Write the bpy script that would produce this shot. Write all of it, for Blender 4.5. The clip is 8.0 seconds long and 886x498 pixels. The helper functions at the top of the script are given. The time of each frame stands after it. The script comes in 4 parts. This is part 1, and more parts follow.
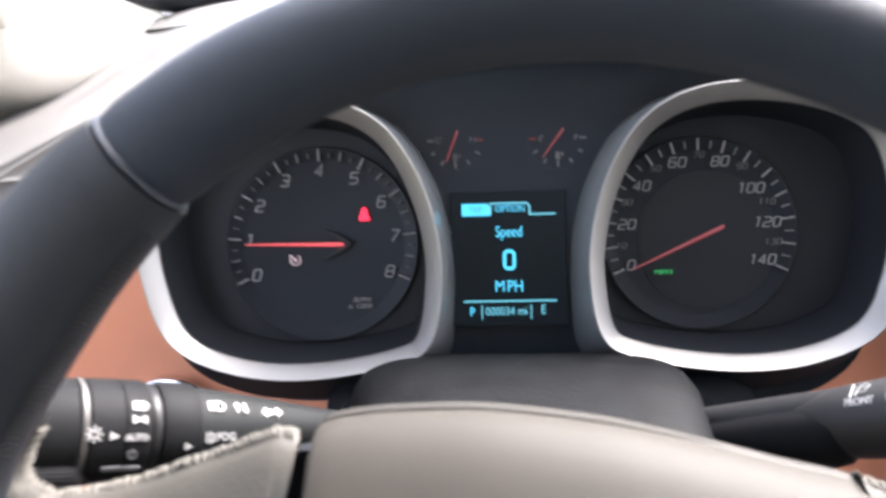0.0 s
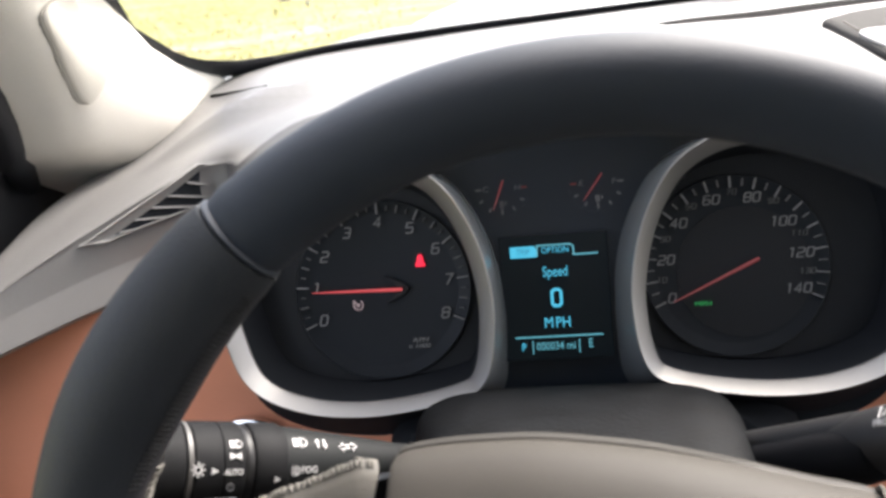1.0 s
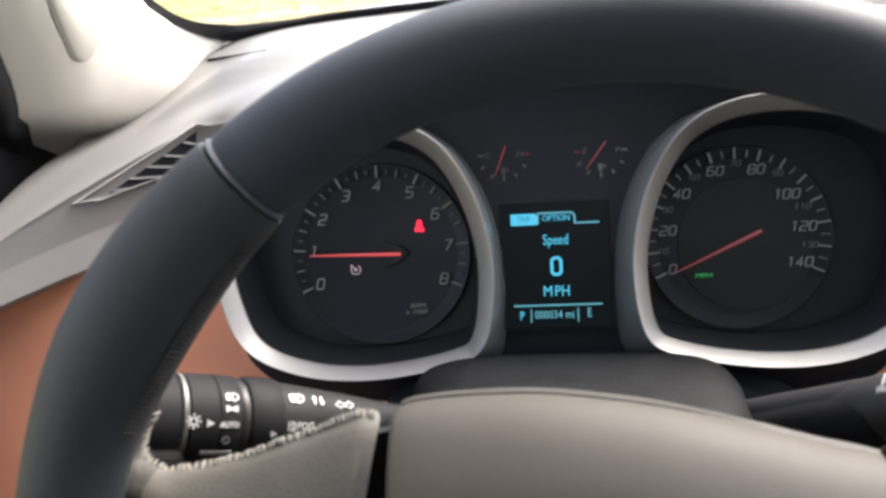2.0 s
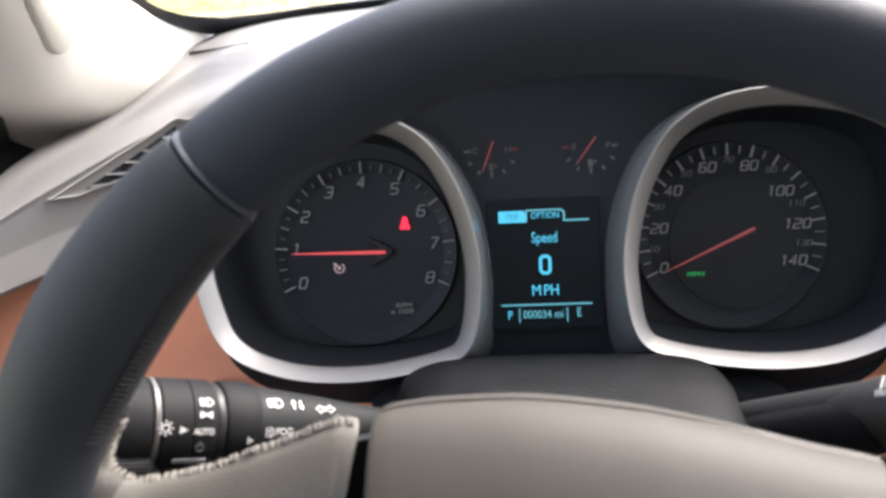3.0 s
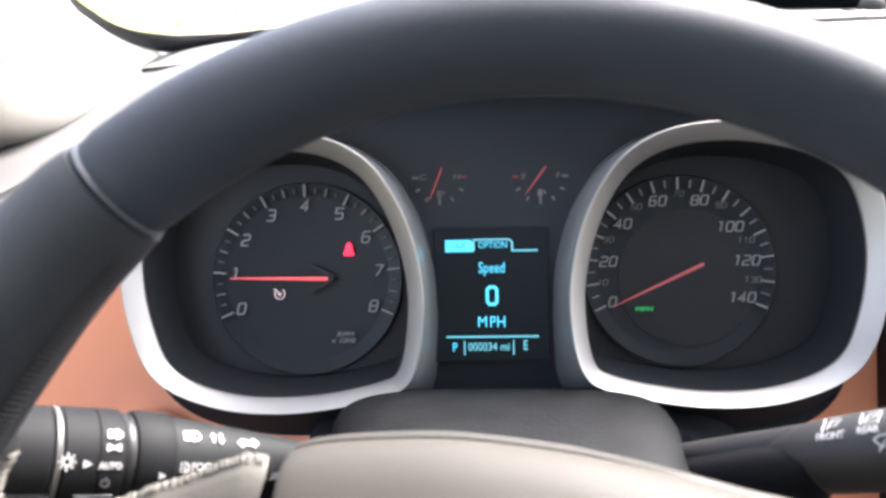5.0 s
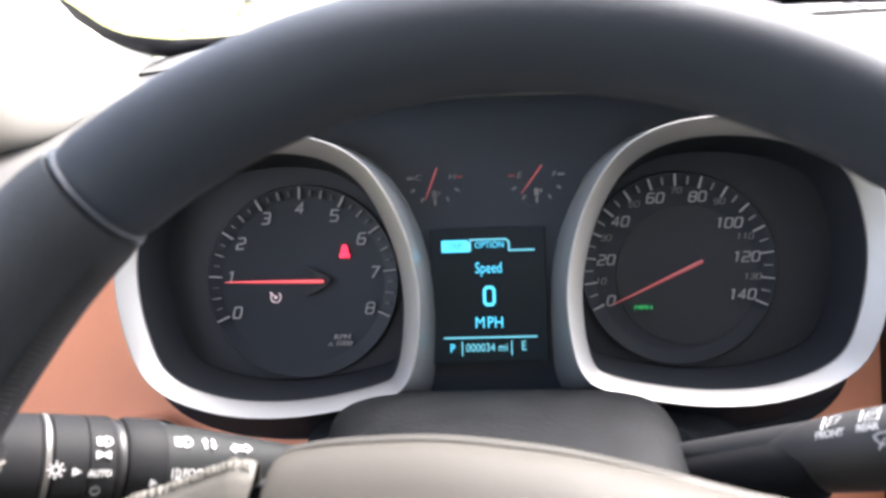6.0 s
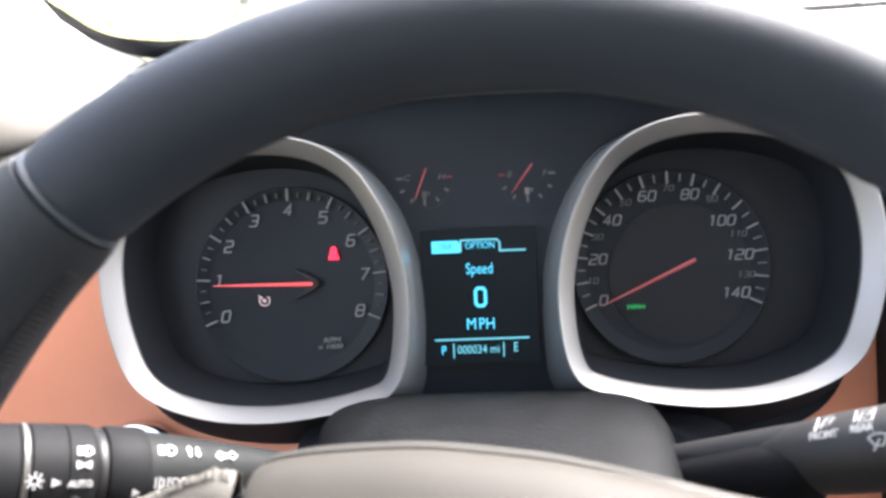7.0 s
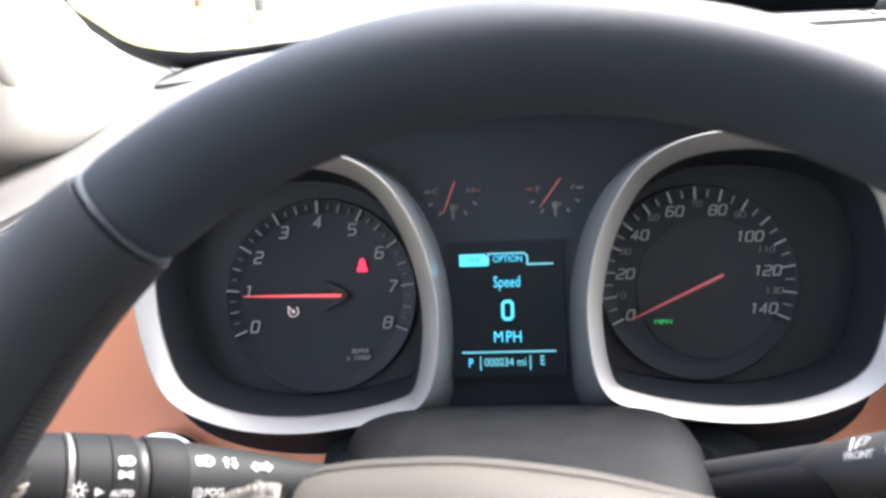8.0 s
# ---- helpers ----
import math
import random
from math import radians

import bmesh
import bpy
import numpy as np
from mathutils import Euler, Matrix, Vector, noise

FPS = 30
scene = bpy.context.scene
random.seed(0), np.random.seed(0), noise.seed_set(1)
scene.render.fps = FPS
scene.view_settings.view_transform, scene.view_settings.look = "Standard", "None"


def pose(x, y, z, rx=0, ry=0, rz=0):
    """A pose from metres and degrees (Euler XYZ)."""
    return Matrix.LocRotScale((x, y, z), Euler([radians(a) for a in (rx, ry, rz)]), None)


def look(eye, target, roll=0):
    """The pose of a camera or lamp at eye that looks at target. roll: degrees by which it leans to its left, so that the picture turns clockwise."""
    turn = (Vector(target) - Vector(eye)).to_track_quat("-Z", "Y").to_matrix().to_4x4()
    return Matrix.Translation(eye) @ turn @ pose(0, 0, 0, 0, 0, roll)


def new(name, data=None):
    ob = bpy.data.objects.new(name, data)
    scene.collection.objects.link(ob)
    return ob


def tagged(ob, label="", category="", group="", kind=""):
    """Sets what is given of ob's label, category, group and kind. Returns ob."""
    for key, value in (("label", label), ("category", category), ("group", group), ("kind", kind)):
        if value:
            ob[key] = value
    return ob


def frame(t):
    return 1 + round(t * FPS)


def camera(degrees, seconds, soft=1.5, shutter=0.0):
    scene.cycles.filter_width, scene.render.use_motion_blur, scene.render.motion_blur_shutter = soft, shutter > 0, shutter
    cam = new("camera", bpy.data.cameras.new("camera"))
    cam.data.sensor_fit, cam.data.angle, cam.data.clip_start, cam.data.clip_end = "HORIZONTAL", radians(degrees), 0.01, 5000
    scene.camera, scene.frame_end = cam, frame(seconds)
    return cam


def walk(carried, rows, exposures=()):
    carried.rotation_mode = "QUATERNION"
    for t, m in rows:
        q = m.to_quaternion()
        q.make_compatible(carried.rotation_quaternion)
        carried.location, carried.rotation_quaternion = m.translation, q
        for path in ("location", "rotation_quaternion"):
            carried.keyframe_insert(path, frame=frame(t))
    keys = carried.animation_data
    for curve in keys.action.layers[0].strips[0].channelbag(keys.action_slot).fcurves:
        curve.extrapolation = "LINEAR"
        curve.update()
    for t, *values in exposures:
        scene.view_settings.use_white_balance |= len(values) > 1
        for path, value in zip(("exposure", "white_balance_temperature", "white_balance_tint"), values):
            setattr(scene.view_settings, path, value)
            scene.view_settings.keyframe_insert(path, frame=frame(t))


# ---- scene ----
# Frames: UP stands level at the middle of the cluster's screen; DASH leans back with the cluster's face
# (x right, y into the dashboard, z up the face).
UP = pose(0, 0, 1.12)
DASH = UP @ pose(0, 0, 0, -22)

cam = camera(59.3, 8.0, soft=3.0, shutter=0.5)
cam.data.dof.use_dof, cam.data.dof.focus_distance, cam.data.dof.aperture_fstop = True, 0.45, 12.0   # focused on the dials
PATH = [
    (0.0, (-0.0109, -0.4380, 0.0197), (-0.0709, 0.5595, -0.0176), -1.41),
    (0.5, (-0.0055, -0.4667, 0.0280), (-0.1277, 0.5258, 0.0186), -3.48),
    (1.0, (-0.0102, -0.4728, 0.0279), (-0.1290, 0.5201, 0.0327), -3.85),
    (1.5, (-0.0161, -0.4691, 0.0200), (-0.1280, 0.5246, 0.0100), -3.05),
    (1.7, (-0.0173, -0.4682, 0.0158), (-0.1288, 0.5254, 0.0009), -2.43),
    (2.8, (-0.0143, -0.4627, 0.0207), (-0.1153, 0.5321, 0.0068), -2.58),
    (3.0, (-0.0157, -0.4559, 0.0169), (-0.1111, 0.5393, -0.0030), -2.37),
    (3.5, (-0.0062, -0.4501, 0.0172), (-0.0839, 0.5465, -0.0084), -1.93),
    (4.0, (-0.0003, -0.4370, 0.0128), (-0.0454, 0.5617, -0.0108), -1.81),
    (4.5, (-0.0032, -0.4352, 0.0110), (-0.0567, 0.5633, 0.0051), -0.89),
    (5.0, (-0.0031, -0.4420, 0.0160), (-0.0581, 0.5563, 0.0324), -0.87),
    (5.2, (0.0023, -0.4408, 0.0154), (-0.0544, 0.5573, 0.0384), -1.29),
    (6.3, (0.0027, -0.4378, 0.0160), (-0.0598, 0.5601, 0.0323), -1.78),
    (6.5, (0.0048, -0.4373, 0.0165), (-0.0558, 0.5607, 0.0359), -1.89),
    (7.0, (0.0068, -0.4328, 0.0168), (-0.0544, 0.5652, 0.0331), -2.31),
    (7.5, (-0.0012, -0.4365, 0.0204), (-0.0702, 0.5609, 0.0424), -2.05),
    (8.0, (-0.0020, -0.4368, 0.0204), (-0.0777, 0.5600, 0.0463), -1.75),
]
EXPOSURES = [(0.0, 3.25, 6350, 16), (0.5, 2.52, 6700, 13), (1.0, 2.38, 6650, 13), (1.5, 2.43, 6650, 13), (3.0, 2.7, 6550, 15), (3.5, 2.75, 6400, 15), (4.5, 3.38, 6400, 15), (5.2, 3.46, 6400, 15), (8.0, 3.38, 6350, 14)]
walk(cam, [(t, DASH @ look(eye, target, roll)) for t, eye, target, roll in PATH], EXPOSURES)

# ---- light ----
SUN_UP, SUN_ROUND = 46.0, 45.0   # height of the hazy sun, and degrees to the right of straight ahead
world = bpy.data.worlds.new("world")
scene.world = world
world.use_nodes = True
sky = world.node_tree.nodes.new("ShaderNodeTexSky")
sky.sky_type, sky.sun_disc = "NISHITA", False
sky.sun_elevation, sky.sun_rotation = radians(SUN_UP), radians(SUN_ROUND)
sky.air_density, sky.dust_density, sky.ozone_density = 0.8, 5.0, 0.4
backing = world.node_tree.nodes["Background"]
backing.inputs["Strength"].default_value = 0.15
haze = world.node_tree.nodes.new("ShaderNodeHueSaturation")   # a hazy, nearly white sky
haze.inputs["Saturation"].default_value = 0.55
world.node_tree.links.new(sky.outputs[0], haze.inputs["Color"])
world.node_tree.links.new(haze.outputs[0], backing.inputs["Color"])
sun = new("sun", bpy.data.lights.new("sun", "SUN"))
sun.data.energy, sun.data.angle, sun.data.color = 1.4, radians(25), (1.0, 0.97, 0.94)
toward = Vector((math.sin(radians(SUN_ROUND)) * math.cos(radians(SUN_UP)), math.cos(radians(SUN_ROUND)) * math.cos(radians(SUN_UP)), math.sin(radians(SUN_UP))))
sun.matrix_world = look(toward * 30, (0, 0, 0))


# ---- materials ----
def material(name, color, rough=0.5, metal=0.0, spread=0.12, grain=900.0, bump=0.0, patch=9.0, coat=0.0, specular=0.5, second=None, sheen=0.0):
    """A surface with variation at two scales and fine relief; grain and patch are sizes in features per metre."""
    m = bpy.data.materials.new(name)
    m.use_nodes = True
    nodes, links = m.node_tree.nodes, m.node_tree.links
    bsdf = nodes["Principled BSDF"]
    bsdf.inputs["Metallic"].default_value = metal
    bsdf.inputs["Coat Weight"].default_value = coat
    bsdf.inputs["Specular IOR Level"].default_value = specular
    bsdf.inputs["Sheen Weight"].default_value, bsdf.inputs["Sheen Roughness"].default_value = sheen, 0.45
    where = nodes.new("ShaderNodeTexCoord")
    fine, broad = nodes.new("ShaderNodeTexNoise"), nodes.new("ShaderNodeTexNoise")
    fine.inputs["Scale"].default_value, broad.inputs["Scale"].default_value = grain, patch
    fine.inputs["Detail"].default_value, broad.inputs["Detail"].default_value = 2, 4
    for n in (fine, broad):
        links.new(where.outputs["Object"], n.inputs["Vector"])
    both = nodes.new("ShaderNodeMath")
    both.operation = "MULTIPLY_ADD"
    both.inputs[1].default_value = 0.35
    links.new(fine.outputs["Fac"], both.inputs[0])
    links.new(broad.outputs["Fac"], both.inputs[2])
    ramp = nodes.new("ShaderNodeMapRange")
    ramp.inputs["From Min"].default_value, ramp.inputs["From Max"].default_value = 0.4, 0.95
    links.new(both.outputs[0], ramp.inputs["Value"])
    mix = nodes.new("ShaderNodeMix")
    mix.data_type = "RGBA"
    low = tuple(c * (1 - spread) for c in color)
    high = second if second else tuple(min(1.0, c * (1 + spread)) for c in color)
    mix.inputs["A"].default_value, mix.inputs["B"].default_value = (*low, 1), (*high, 1)
    links.new(ramp.outputs["Result"], mix.inputs["Factor"])
    links.new(mix.outputs["Result"], bsdf.inputs["Base Color"])
    gloss = nodes.new("ShaderNodeMapRange")
    gloss.inputs["To Min"].default_value, gloss.inputs["To Max"].default_value = max(0.0, rough - 0.06), min(1.0, rough + 0.06)
    links.new(broad.outputs["Fac"], gloss.inputs["Value"])
    links.new(gloss.outputs["Result"], bsdf.inputs["Roughness"])
    if bump:
        relief = nodes.new("ShaderNodeBump")
        relief.inputs["Strength"].default_value, relief.inputs["Distance"].default_value = bump, 0.0006
        links.new(fine.outputs["Fac"], relief.inputs["Height"])
        links.new(relief.outputs["Normal"], bsdf.inputs["Normal"])
    return m


def glowing(name, color, strength, base=0.02):
    m = material(name, tuple(base for _ in range(3)), 0.4, spread=0.05)
    bsdf = m.node_tree.nodes["Principled BSDF"]
    bsdf.inputs["Emission Color"].default_value = (*color, 1)
    bsdf.inputs["Emission Strength"].default_value = strength
    return m


def thin_glass(name, tint, gloss):
    """A thin pane: nearly all light goes straight through, a little is mirrored."""
    m = bpy.data.materials.new(name)
    m.use_nodes = True
    nodes, links = m.node_tree.nodes, m.node_tree.links
    nodes.remove(nodes["Principled BSDF"])
    clear, shine, mix = nodes.new("ShaderNodeBsdfTransparent"), nodes.new("ShaderNodeBsdfGlossy"), nodes.new("ShaderNodeMixShader")
    clear.inputs["Color"].default_value = (*tint, 1)
    shine.inputs["Roughness"].default_value = 0.01
    mix.inputs["Fac"].default_value = gloss
    links.new(clear.outputs[0], mix.inputs[1])
    links.new(shine.outputs[0], mix.inputs[2])
    links.new(mix.outputs[0], nodes["Material Output"].inputs["Surface"])
    return m


BLACK_LEATHER = material("black_leather", (0.0165, 0.0240, 0.0370), 0.64, bump=0.25, grain=1400, spread=0.15, specular=0.5)
GRIP_LEATHER = material("grip_leather", (0.0105, 0.0142, 0.0198), 0.6, bump=0.5, grain=1100, spread=0.15, specular=0.55)
GREY_VINYL = material("grey_vinyl", (0.040, 0.0385, 0.036), 0.75, bump=0.4, grain=1500, spread=0.12, specular=0.08)
DASH_PAD = material("dash_pad", (0.150, 0.147, 0.142), 0.42, bump=0.4, grain=1300, spread=0.12, specular=0.8)
HUB_VINYL = material("hub_vinyl", (0.0445, 0.0400, 0.0332), 0.62, bump=0.15, grain=1500, spread=0.1, specular=0.25)
COVER_VINYL = material("cover_vinyl", (0.036, 0.0335, 0.029), 0.6, bump=0.2, grain=1500, spread=0.12, specular=0.25)
BROWN_TRIM = material("brown_trim", (0.74, 0.30, 0.175), 0.6, bump=0.35, grain=1200, spread=0.1, specular=0.25)
SATIN_SILVER = material("satin_silver", (0.344, 0.334, 0.320), 0.44, metal=0.85, spread=0.04, grain=2500)
CHROME = material("chrome", (0.75, 0.75, 0.76), 0.15, metal=1.0, spread=0.03)
MATT_BLACK = material("matt_black", (0.0095, 0.0107, 0.0132), 0.6, spread=0.1, grain=2000)
DIAL_BLACK = material("dial_black", (0.0158, 0.0192, 0.0240), 0.5, spread=0.08, grain=3000, specular=0.2)
DIAL_GREY = material("dial_grey", (0.0162, 0.0196, 0.0245), 0.45, spread=0.08, grain=3000, specular=0.2)
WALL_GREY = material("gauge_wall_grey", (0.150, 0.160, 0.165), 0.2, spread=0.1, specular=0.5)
STALK_BLACK = material("stalk_black", (0.0085, 0.0088, 0.0095), 0.6, bump=0.2, grain=1800, specular=0.1)
STALK_GREY = material("stalk_grey", (0.0125, 0.0137, 0.0140), 0.58, bump=0.2, grain=1800, specular=0.12)
PRINT_WHITE = material("print_white", (0.42, 0.42, 0.42), 0.5, spread=0.06, grain=4000)
DIAL_PRINT = glowing("dial_print", (0.62, 0.64, 0.68), 0.011, 0.165)
DIM_PRINT = glowing("dim_print", (0.62, 0.64, 0.68), 0.004, 0.085)
RED_PRINT = material("red_print", (0.22, 0.03, 0.03), 0.5, spread=0.06)
SCREEN = glowing("screen", (0.004, 0.009, 0.013), 0.08, 0.012)
SCREEN.node_tree.nodes["Principled BSDF"].inputs["Specular IOR Level"].default_value = 0.12
SCREEN_CYAN = glowing("screen_cyan", (0.07, 0.55, 0.80), 0.20)
SCREEN_PALE = glowing("screen_pale", (0.14, 0.55, 0.68), 0.155)
NEEDLE_RED = glowing("needle_red", (0.9, 0.09, 0.10), 0.13, 0.1)
LAMP_RED = glowing("lamp_red", (1.0, 0.02, 0.06), 0.28)
LAMP_GREEN = glowing("lamp_green", (0.02, 0.5, 0.12), 0.10)
LAMP_WHITE = glowing("lamp_white", (0.9, 0.7, 0.75), 0.085)
PILLAR_CLOTH = material("pillar_cloth", (0.70, 0.675, 0.61), 0.75, bump=0.3, grain=900, spread=0.05)
RUBBER = material("rubber", (0.011, 0.0125, 0.017), 0.5, spread=0.15, specular=0.3)
CABIN_DARK = material("cabin_dark", (0.05, 0.05, 0.052), 0.8, spread=0.15, grain=300)
CABIN_LIGHT = material("cabin_light", (0.48, 0.47, 0.45), 0.85, spread=0.08, grain=300)
THREAD = material("thread", (0.125, 0.117, 0.102), 0.8, spread=0.4, grain=900)
WORN_LIP = material("worn_lip", (0.014, 0.0145, 0.0155), 0.65, bump=0.5, grain=500, spread=0.2, patch=170.0, specular=0.2, second=(0.075, 0.070, 0.060))
SILVER_PAINT = material("silver_paint", (0.3, 0.32, 0.335), 0.25, metal=0.5, spread=0.04, coat=0.6)
GLASS = thin_glass("clear_glass", (0.96, 0.985, 0.975), 0.04)


def field(name, stops, broad_scale, fine_scale, bump):
    """Rough ground in several colours: broad drifts broken up by clumps and fine blades."""
    m = bpy.data.materials.new(name)
    m.use_nodes = True
    nodes, links = m.node_tree.nodes, m.node_tree.links
    bsdf = nodes["Principled BSDF"]
    bsdf.inputs["Roughness"].default_value, bsdf.inputs["Specular IOR Level"].default_value = 0.9, 0.2
    where, stretch = nodes.new("ShaderNodeTexCoord"), nodes.new("ShaderNodeMapping")
    stretch.inputs["Rotation"].default_value, stretch.inputs["Scale"].default_value = (0, 0, 0.35), (0.45, 1.0, 1.0)
    links.new(where.outputs["Object"], stretch.inputs["Vector"])
    layers = []
    for scale, detail in ((broad_scale, 5), (fine_scale, 6)):
        n = nodes.new("ShaderNodeTexNoise")
        n.inputs["Scale"].default_value, n.inputs["Detail"].default_value, n.inputs["Roughness"].default_value = scale, detail, 0.65
        links.new(stretch.outputs["Vector"], n.inputs["Vector"])
        layers.append(n)
    both = nodes.new("ShaderNodeMix")
    both.inputs["Factor"].default_value = 0.55
    links.new(layers[0].outputs["Fac"], both.inputs["A"])
    links.new(layers[1].outputs["Fac"], both.inputs["B"])
    ramp = nodes.new("ShaderNodeValToRGB")
    while len(ramp.color_ramp.elements) < len(stops):
        ramp.color_ramp.elements.new(0.5)
    for e, (at, color) in zip(ramp.color_ramp.elements, stops):
        e.position, e.color = at, (*color, 1)
    links.new(both.outputs["Result"], ramp.inputs["Fac"])
    links.new(ramp.outputs["Color"], bsdf.inputs["Base Color"])
    relief = nodes.new("ShaderNodeBump")
    relief.inputs["Strength"].default_value, relief.inputs["Distance"].default_value = bump, 0.05
    links.new(layers[1].outputs["Fac"], relief.inputs["Height"])
    links.new(relief.outputs["Normal"], bsdf.inputs["Normal"])
    return m


GRASS = field("grass", ((0.34, (0.09, 0.10, 0.03)), (0.45, (0.155, 0.16, 0.05)), (0.54, (0.23, 0.21, 0.09)), (0.64, (0.34, 0.30, 0.18))), 0.22, 2.2, 0.8)
SOIL = field("bare_soil", ((0.36, (0.09, 0.07, 0.035)), (0.46, (0.19, 0.155, 0.08)), (0.54, (0.25, 0.22, 0.14)), (0.62, (0.34, 0.31, 0.24))), 0.8, 3.0, 0.9)
CONCRETE = material("concrete", (0.5, 0.48, 0.45), 0.9, spread=0.12, grain=60, patch=0.9, bump=0.4)
BARK = material("bark", (0.2, 0.13, 0.09), 0.95, spread=0.4, grain=30, patch=5, bump=0.9)
POST_GREY = material("post_grey", (0.14, 0.14, 0.15), 0.8, spread=0.2, grain=40)

PLATE_GREY = material("plate_grey", (0.0155, 0.0176, 0.0212), 0.5, spread=0.1, grain=3000, specular=0.3)
# Besides black parts, this fills in for shade under rings and in gaps.
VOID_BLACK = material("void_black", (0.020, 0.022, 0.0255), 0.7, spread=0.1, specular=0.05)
PANEL_BLACK = material("panel_black", (0.0120, 0.0188, 0.0285), 0.4, spread=0.1, grain=2500)
PRINT_GREY = material("print_grey", (0.17, 0.175, 0.183), 0.5, spread=0.06, grain=4000)
MID_PRINT = glowing("mid_print", (0.62, 0.64, 0.68), 0.007, 0.125)
SCREEN_DARK = glowing("screen_dark", (0.02, 0.3, 0.5), 0.10)
NEEDLE_DIM = glowing("needle_dim", (0.8, 0.08, 0.09), 0.042, 0.1)
JOINT_GREY = material("joint_grey", (0.016, 0.0228, 0.0355), 0.58, spread=0.08)
SPOKE_LEATHER = material("spoke_leather", (0.098, 0.0915, 0.080), 0.55, bump=0.25, grain=900, spread=0.15, specular=0.4)
DARK_THREAD = material("dark_thread", (0.020, 0.0215, 0.0245), 0.8, spread=0.2, grain=2500)
SHROUD_VINYL = material("shroud_vinyl", (0.0046, 0.0052, 0.0060), 0.62, bump=0.6, grain=450, spread=0.5, patch=70.0, specular=0.11)
STEM_BLACK = material("stem_black", (0.0075, 0.0080, 0.0095), 0.8, spread=0.1, specular=0.08)
STALK_GLOSS = material("stalk_gloss", (0.012, 0.012, 0.0125), 0.38, spread=0.1, specular=0.25)
WIPER_BLACK = material("wiper_black", (0.0165, 0.0165, 0.0172), 0.5, bump=0.2, grain=1800, specular=0.45)
STALK_EDGE = material("stalk_edge", (0.055, 0.053, 0.050), 0.45, spread=0.15)
VENT_TRIM = material("vent_trim", (0.21, 0.207, 0.20), 0.42, spread=0.1)
PILLAR_COVER = material("pillar_cover", (0.53, 0.51, 0.45), 0.7, bump=0.3, grain=900, spread=0.06)
SLOT_GREY = material("slot_grey", (0.029, 0.028, 0.027), 0.95, spread=0.25, grain=500, patch=40, specular=0.0)
SEAM_GREY = material("seam_grey", (0.36, 0.34, 0.30), 0.8, spread=0.1)
TUFT = material("tuft", (0.15, 0.16, 0.03), 0.9, spread=0.2, grain=5, patch=0.5, second=(0.42, 0.37, 0.17))

# ---- builders ----
PLACED = {}


def thing(name, m, label, category, group="", kind=""):
    ob = new(name)
    ob.empty_display_size = 0.02
    ob.matrix_world = m
    PLACED[ob.name] = m
    return tagged(ob, label, category, group, kind)


def finish(bm, name, smooth=True, angle=35):
    bmesh.ops.recalc_face_normals(bm, faces=bm.faces)
    for f in bm.faces:
        f.smooth = smooth
    if smooth:
        for e in bm.edges:
            if len(e.link_faces) == 2 and e.calc_face_angle(0) > radians(angle):
                e.smooth = False
    me = bpy.data.meshes.new(name)
    bm.to_mesh(me)
    bm.free()
    return me


def part(name, bm, mat, parent, label="", m=None, smooth=True, angle=35):
    """One mesh under a thing or a part; its vertices are in the frame m, by default the parent's."""
    me = finish(bm, name, smooth, angle) if isinstance(bm, bmesh.types.BMesh) else bm
    if not me.materials:
        me.materials.append(mat)
    ob = new(name, me)
    m = m if m is not None else PLACED[parent.name]
    ob.parent = parent
    ob.matrix_parent_inverse = PLACED[parent.name].inverted() @ m
    PLACED[ob.name] = m
    if label:
        ob["label"] = label
    return ob


def lone(name, bm, mat, m, label, category, kind="", group="", smooth=True):
    """A thing or piece of the setting that is one mesh."""
    me = finish(bm, name, smooth)
    me.materials.append(mat)
    ob = new(name, me)
    ob.matrix_world = m
    PLACED[ob.name] = m
    return tagged(ob, label, category, group, kind)


def loft(bm, loops, around=True, cap_first=False, cap_last=False):
    """Quads between loops of points; around: the loops are closed."""
    rows = [[bm.verts.new(p) for p in loop] for loop in loops]
    n = len(rows[0])
    for a, b in zip(rows, rows[1:]):
        for i in range(n if around else n - 1):
            j = (i + 1) % n
            bm.faces.new((a[i], a[j], b[j], b[i]))
    if cap_first:
        bm.faces.new(rows[0][::-1])
    if cap_last:
        bm.faces.new(rows[-1])
    return bm


def spline(nodes, steps=8, closed=True):
    """A smooth line (Catmull-Rom) through nodes of any size."""
    pts = [Vector(p) for p in nodes]
    n, out = len(pts), []
    for i in range(n if closed else n - 1):
        a, b, c, d = (pts[k % n] if closed else pts[min(max(k, 0), n - 1)] for k in (i - 1, i, i + 1, i + 2))
        for s in range(steps):
            t = s / steps
            out.append(0.5 * ((2 * b) + (c - a) * t + (2 * a - 5 * b + 4 * c - d) * t * t + (3 * b - a - 3 * c + d) * t ** 3))
    if not closed:
        out.append(pts[-1])
    return out


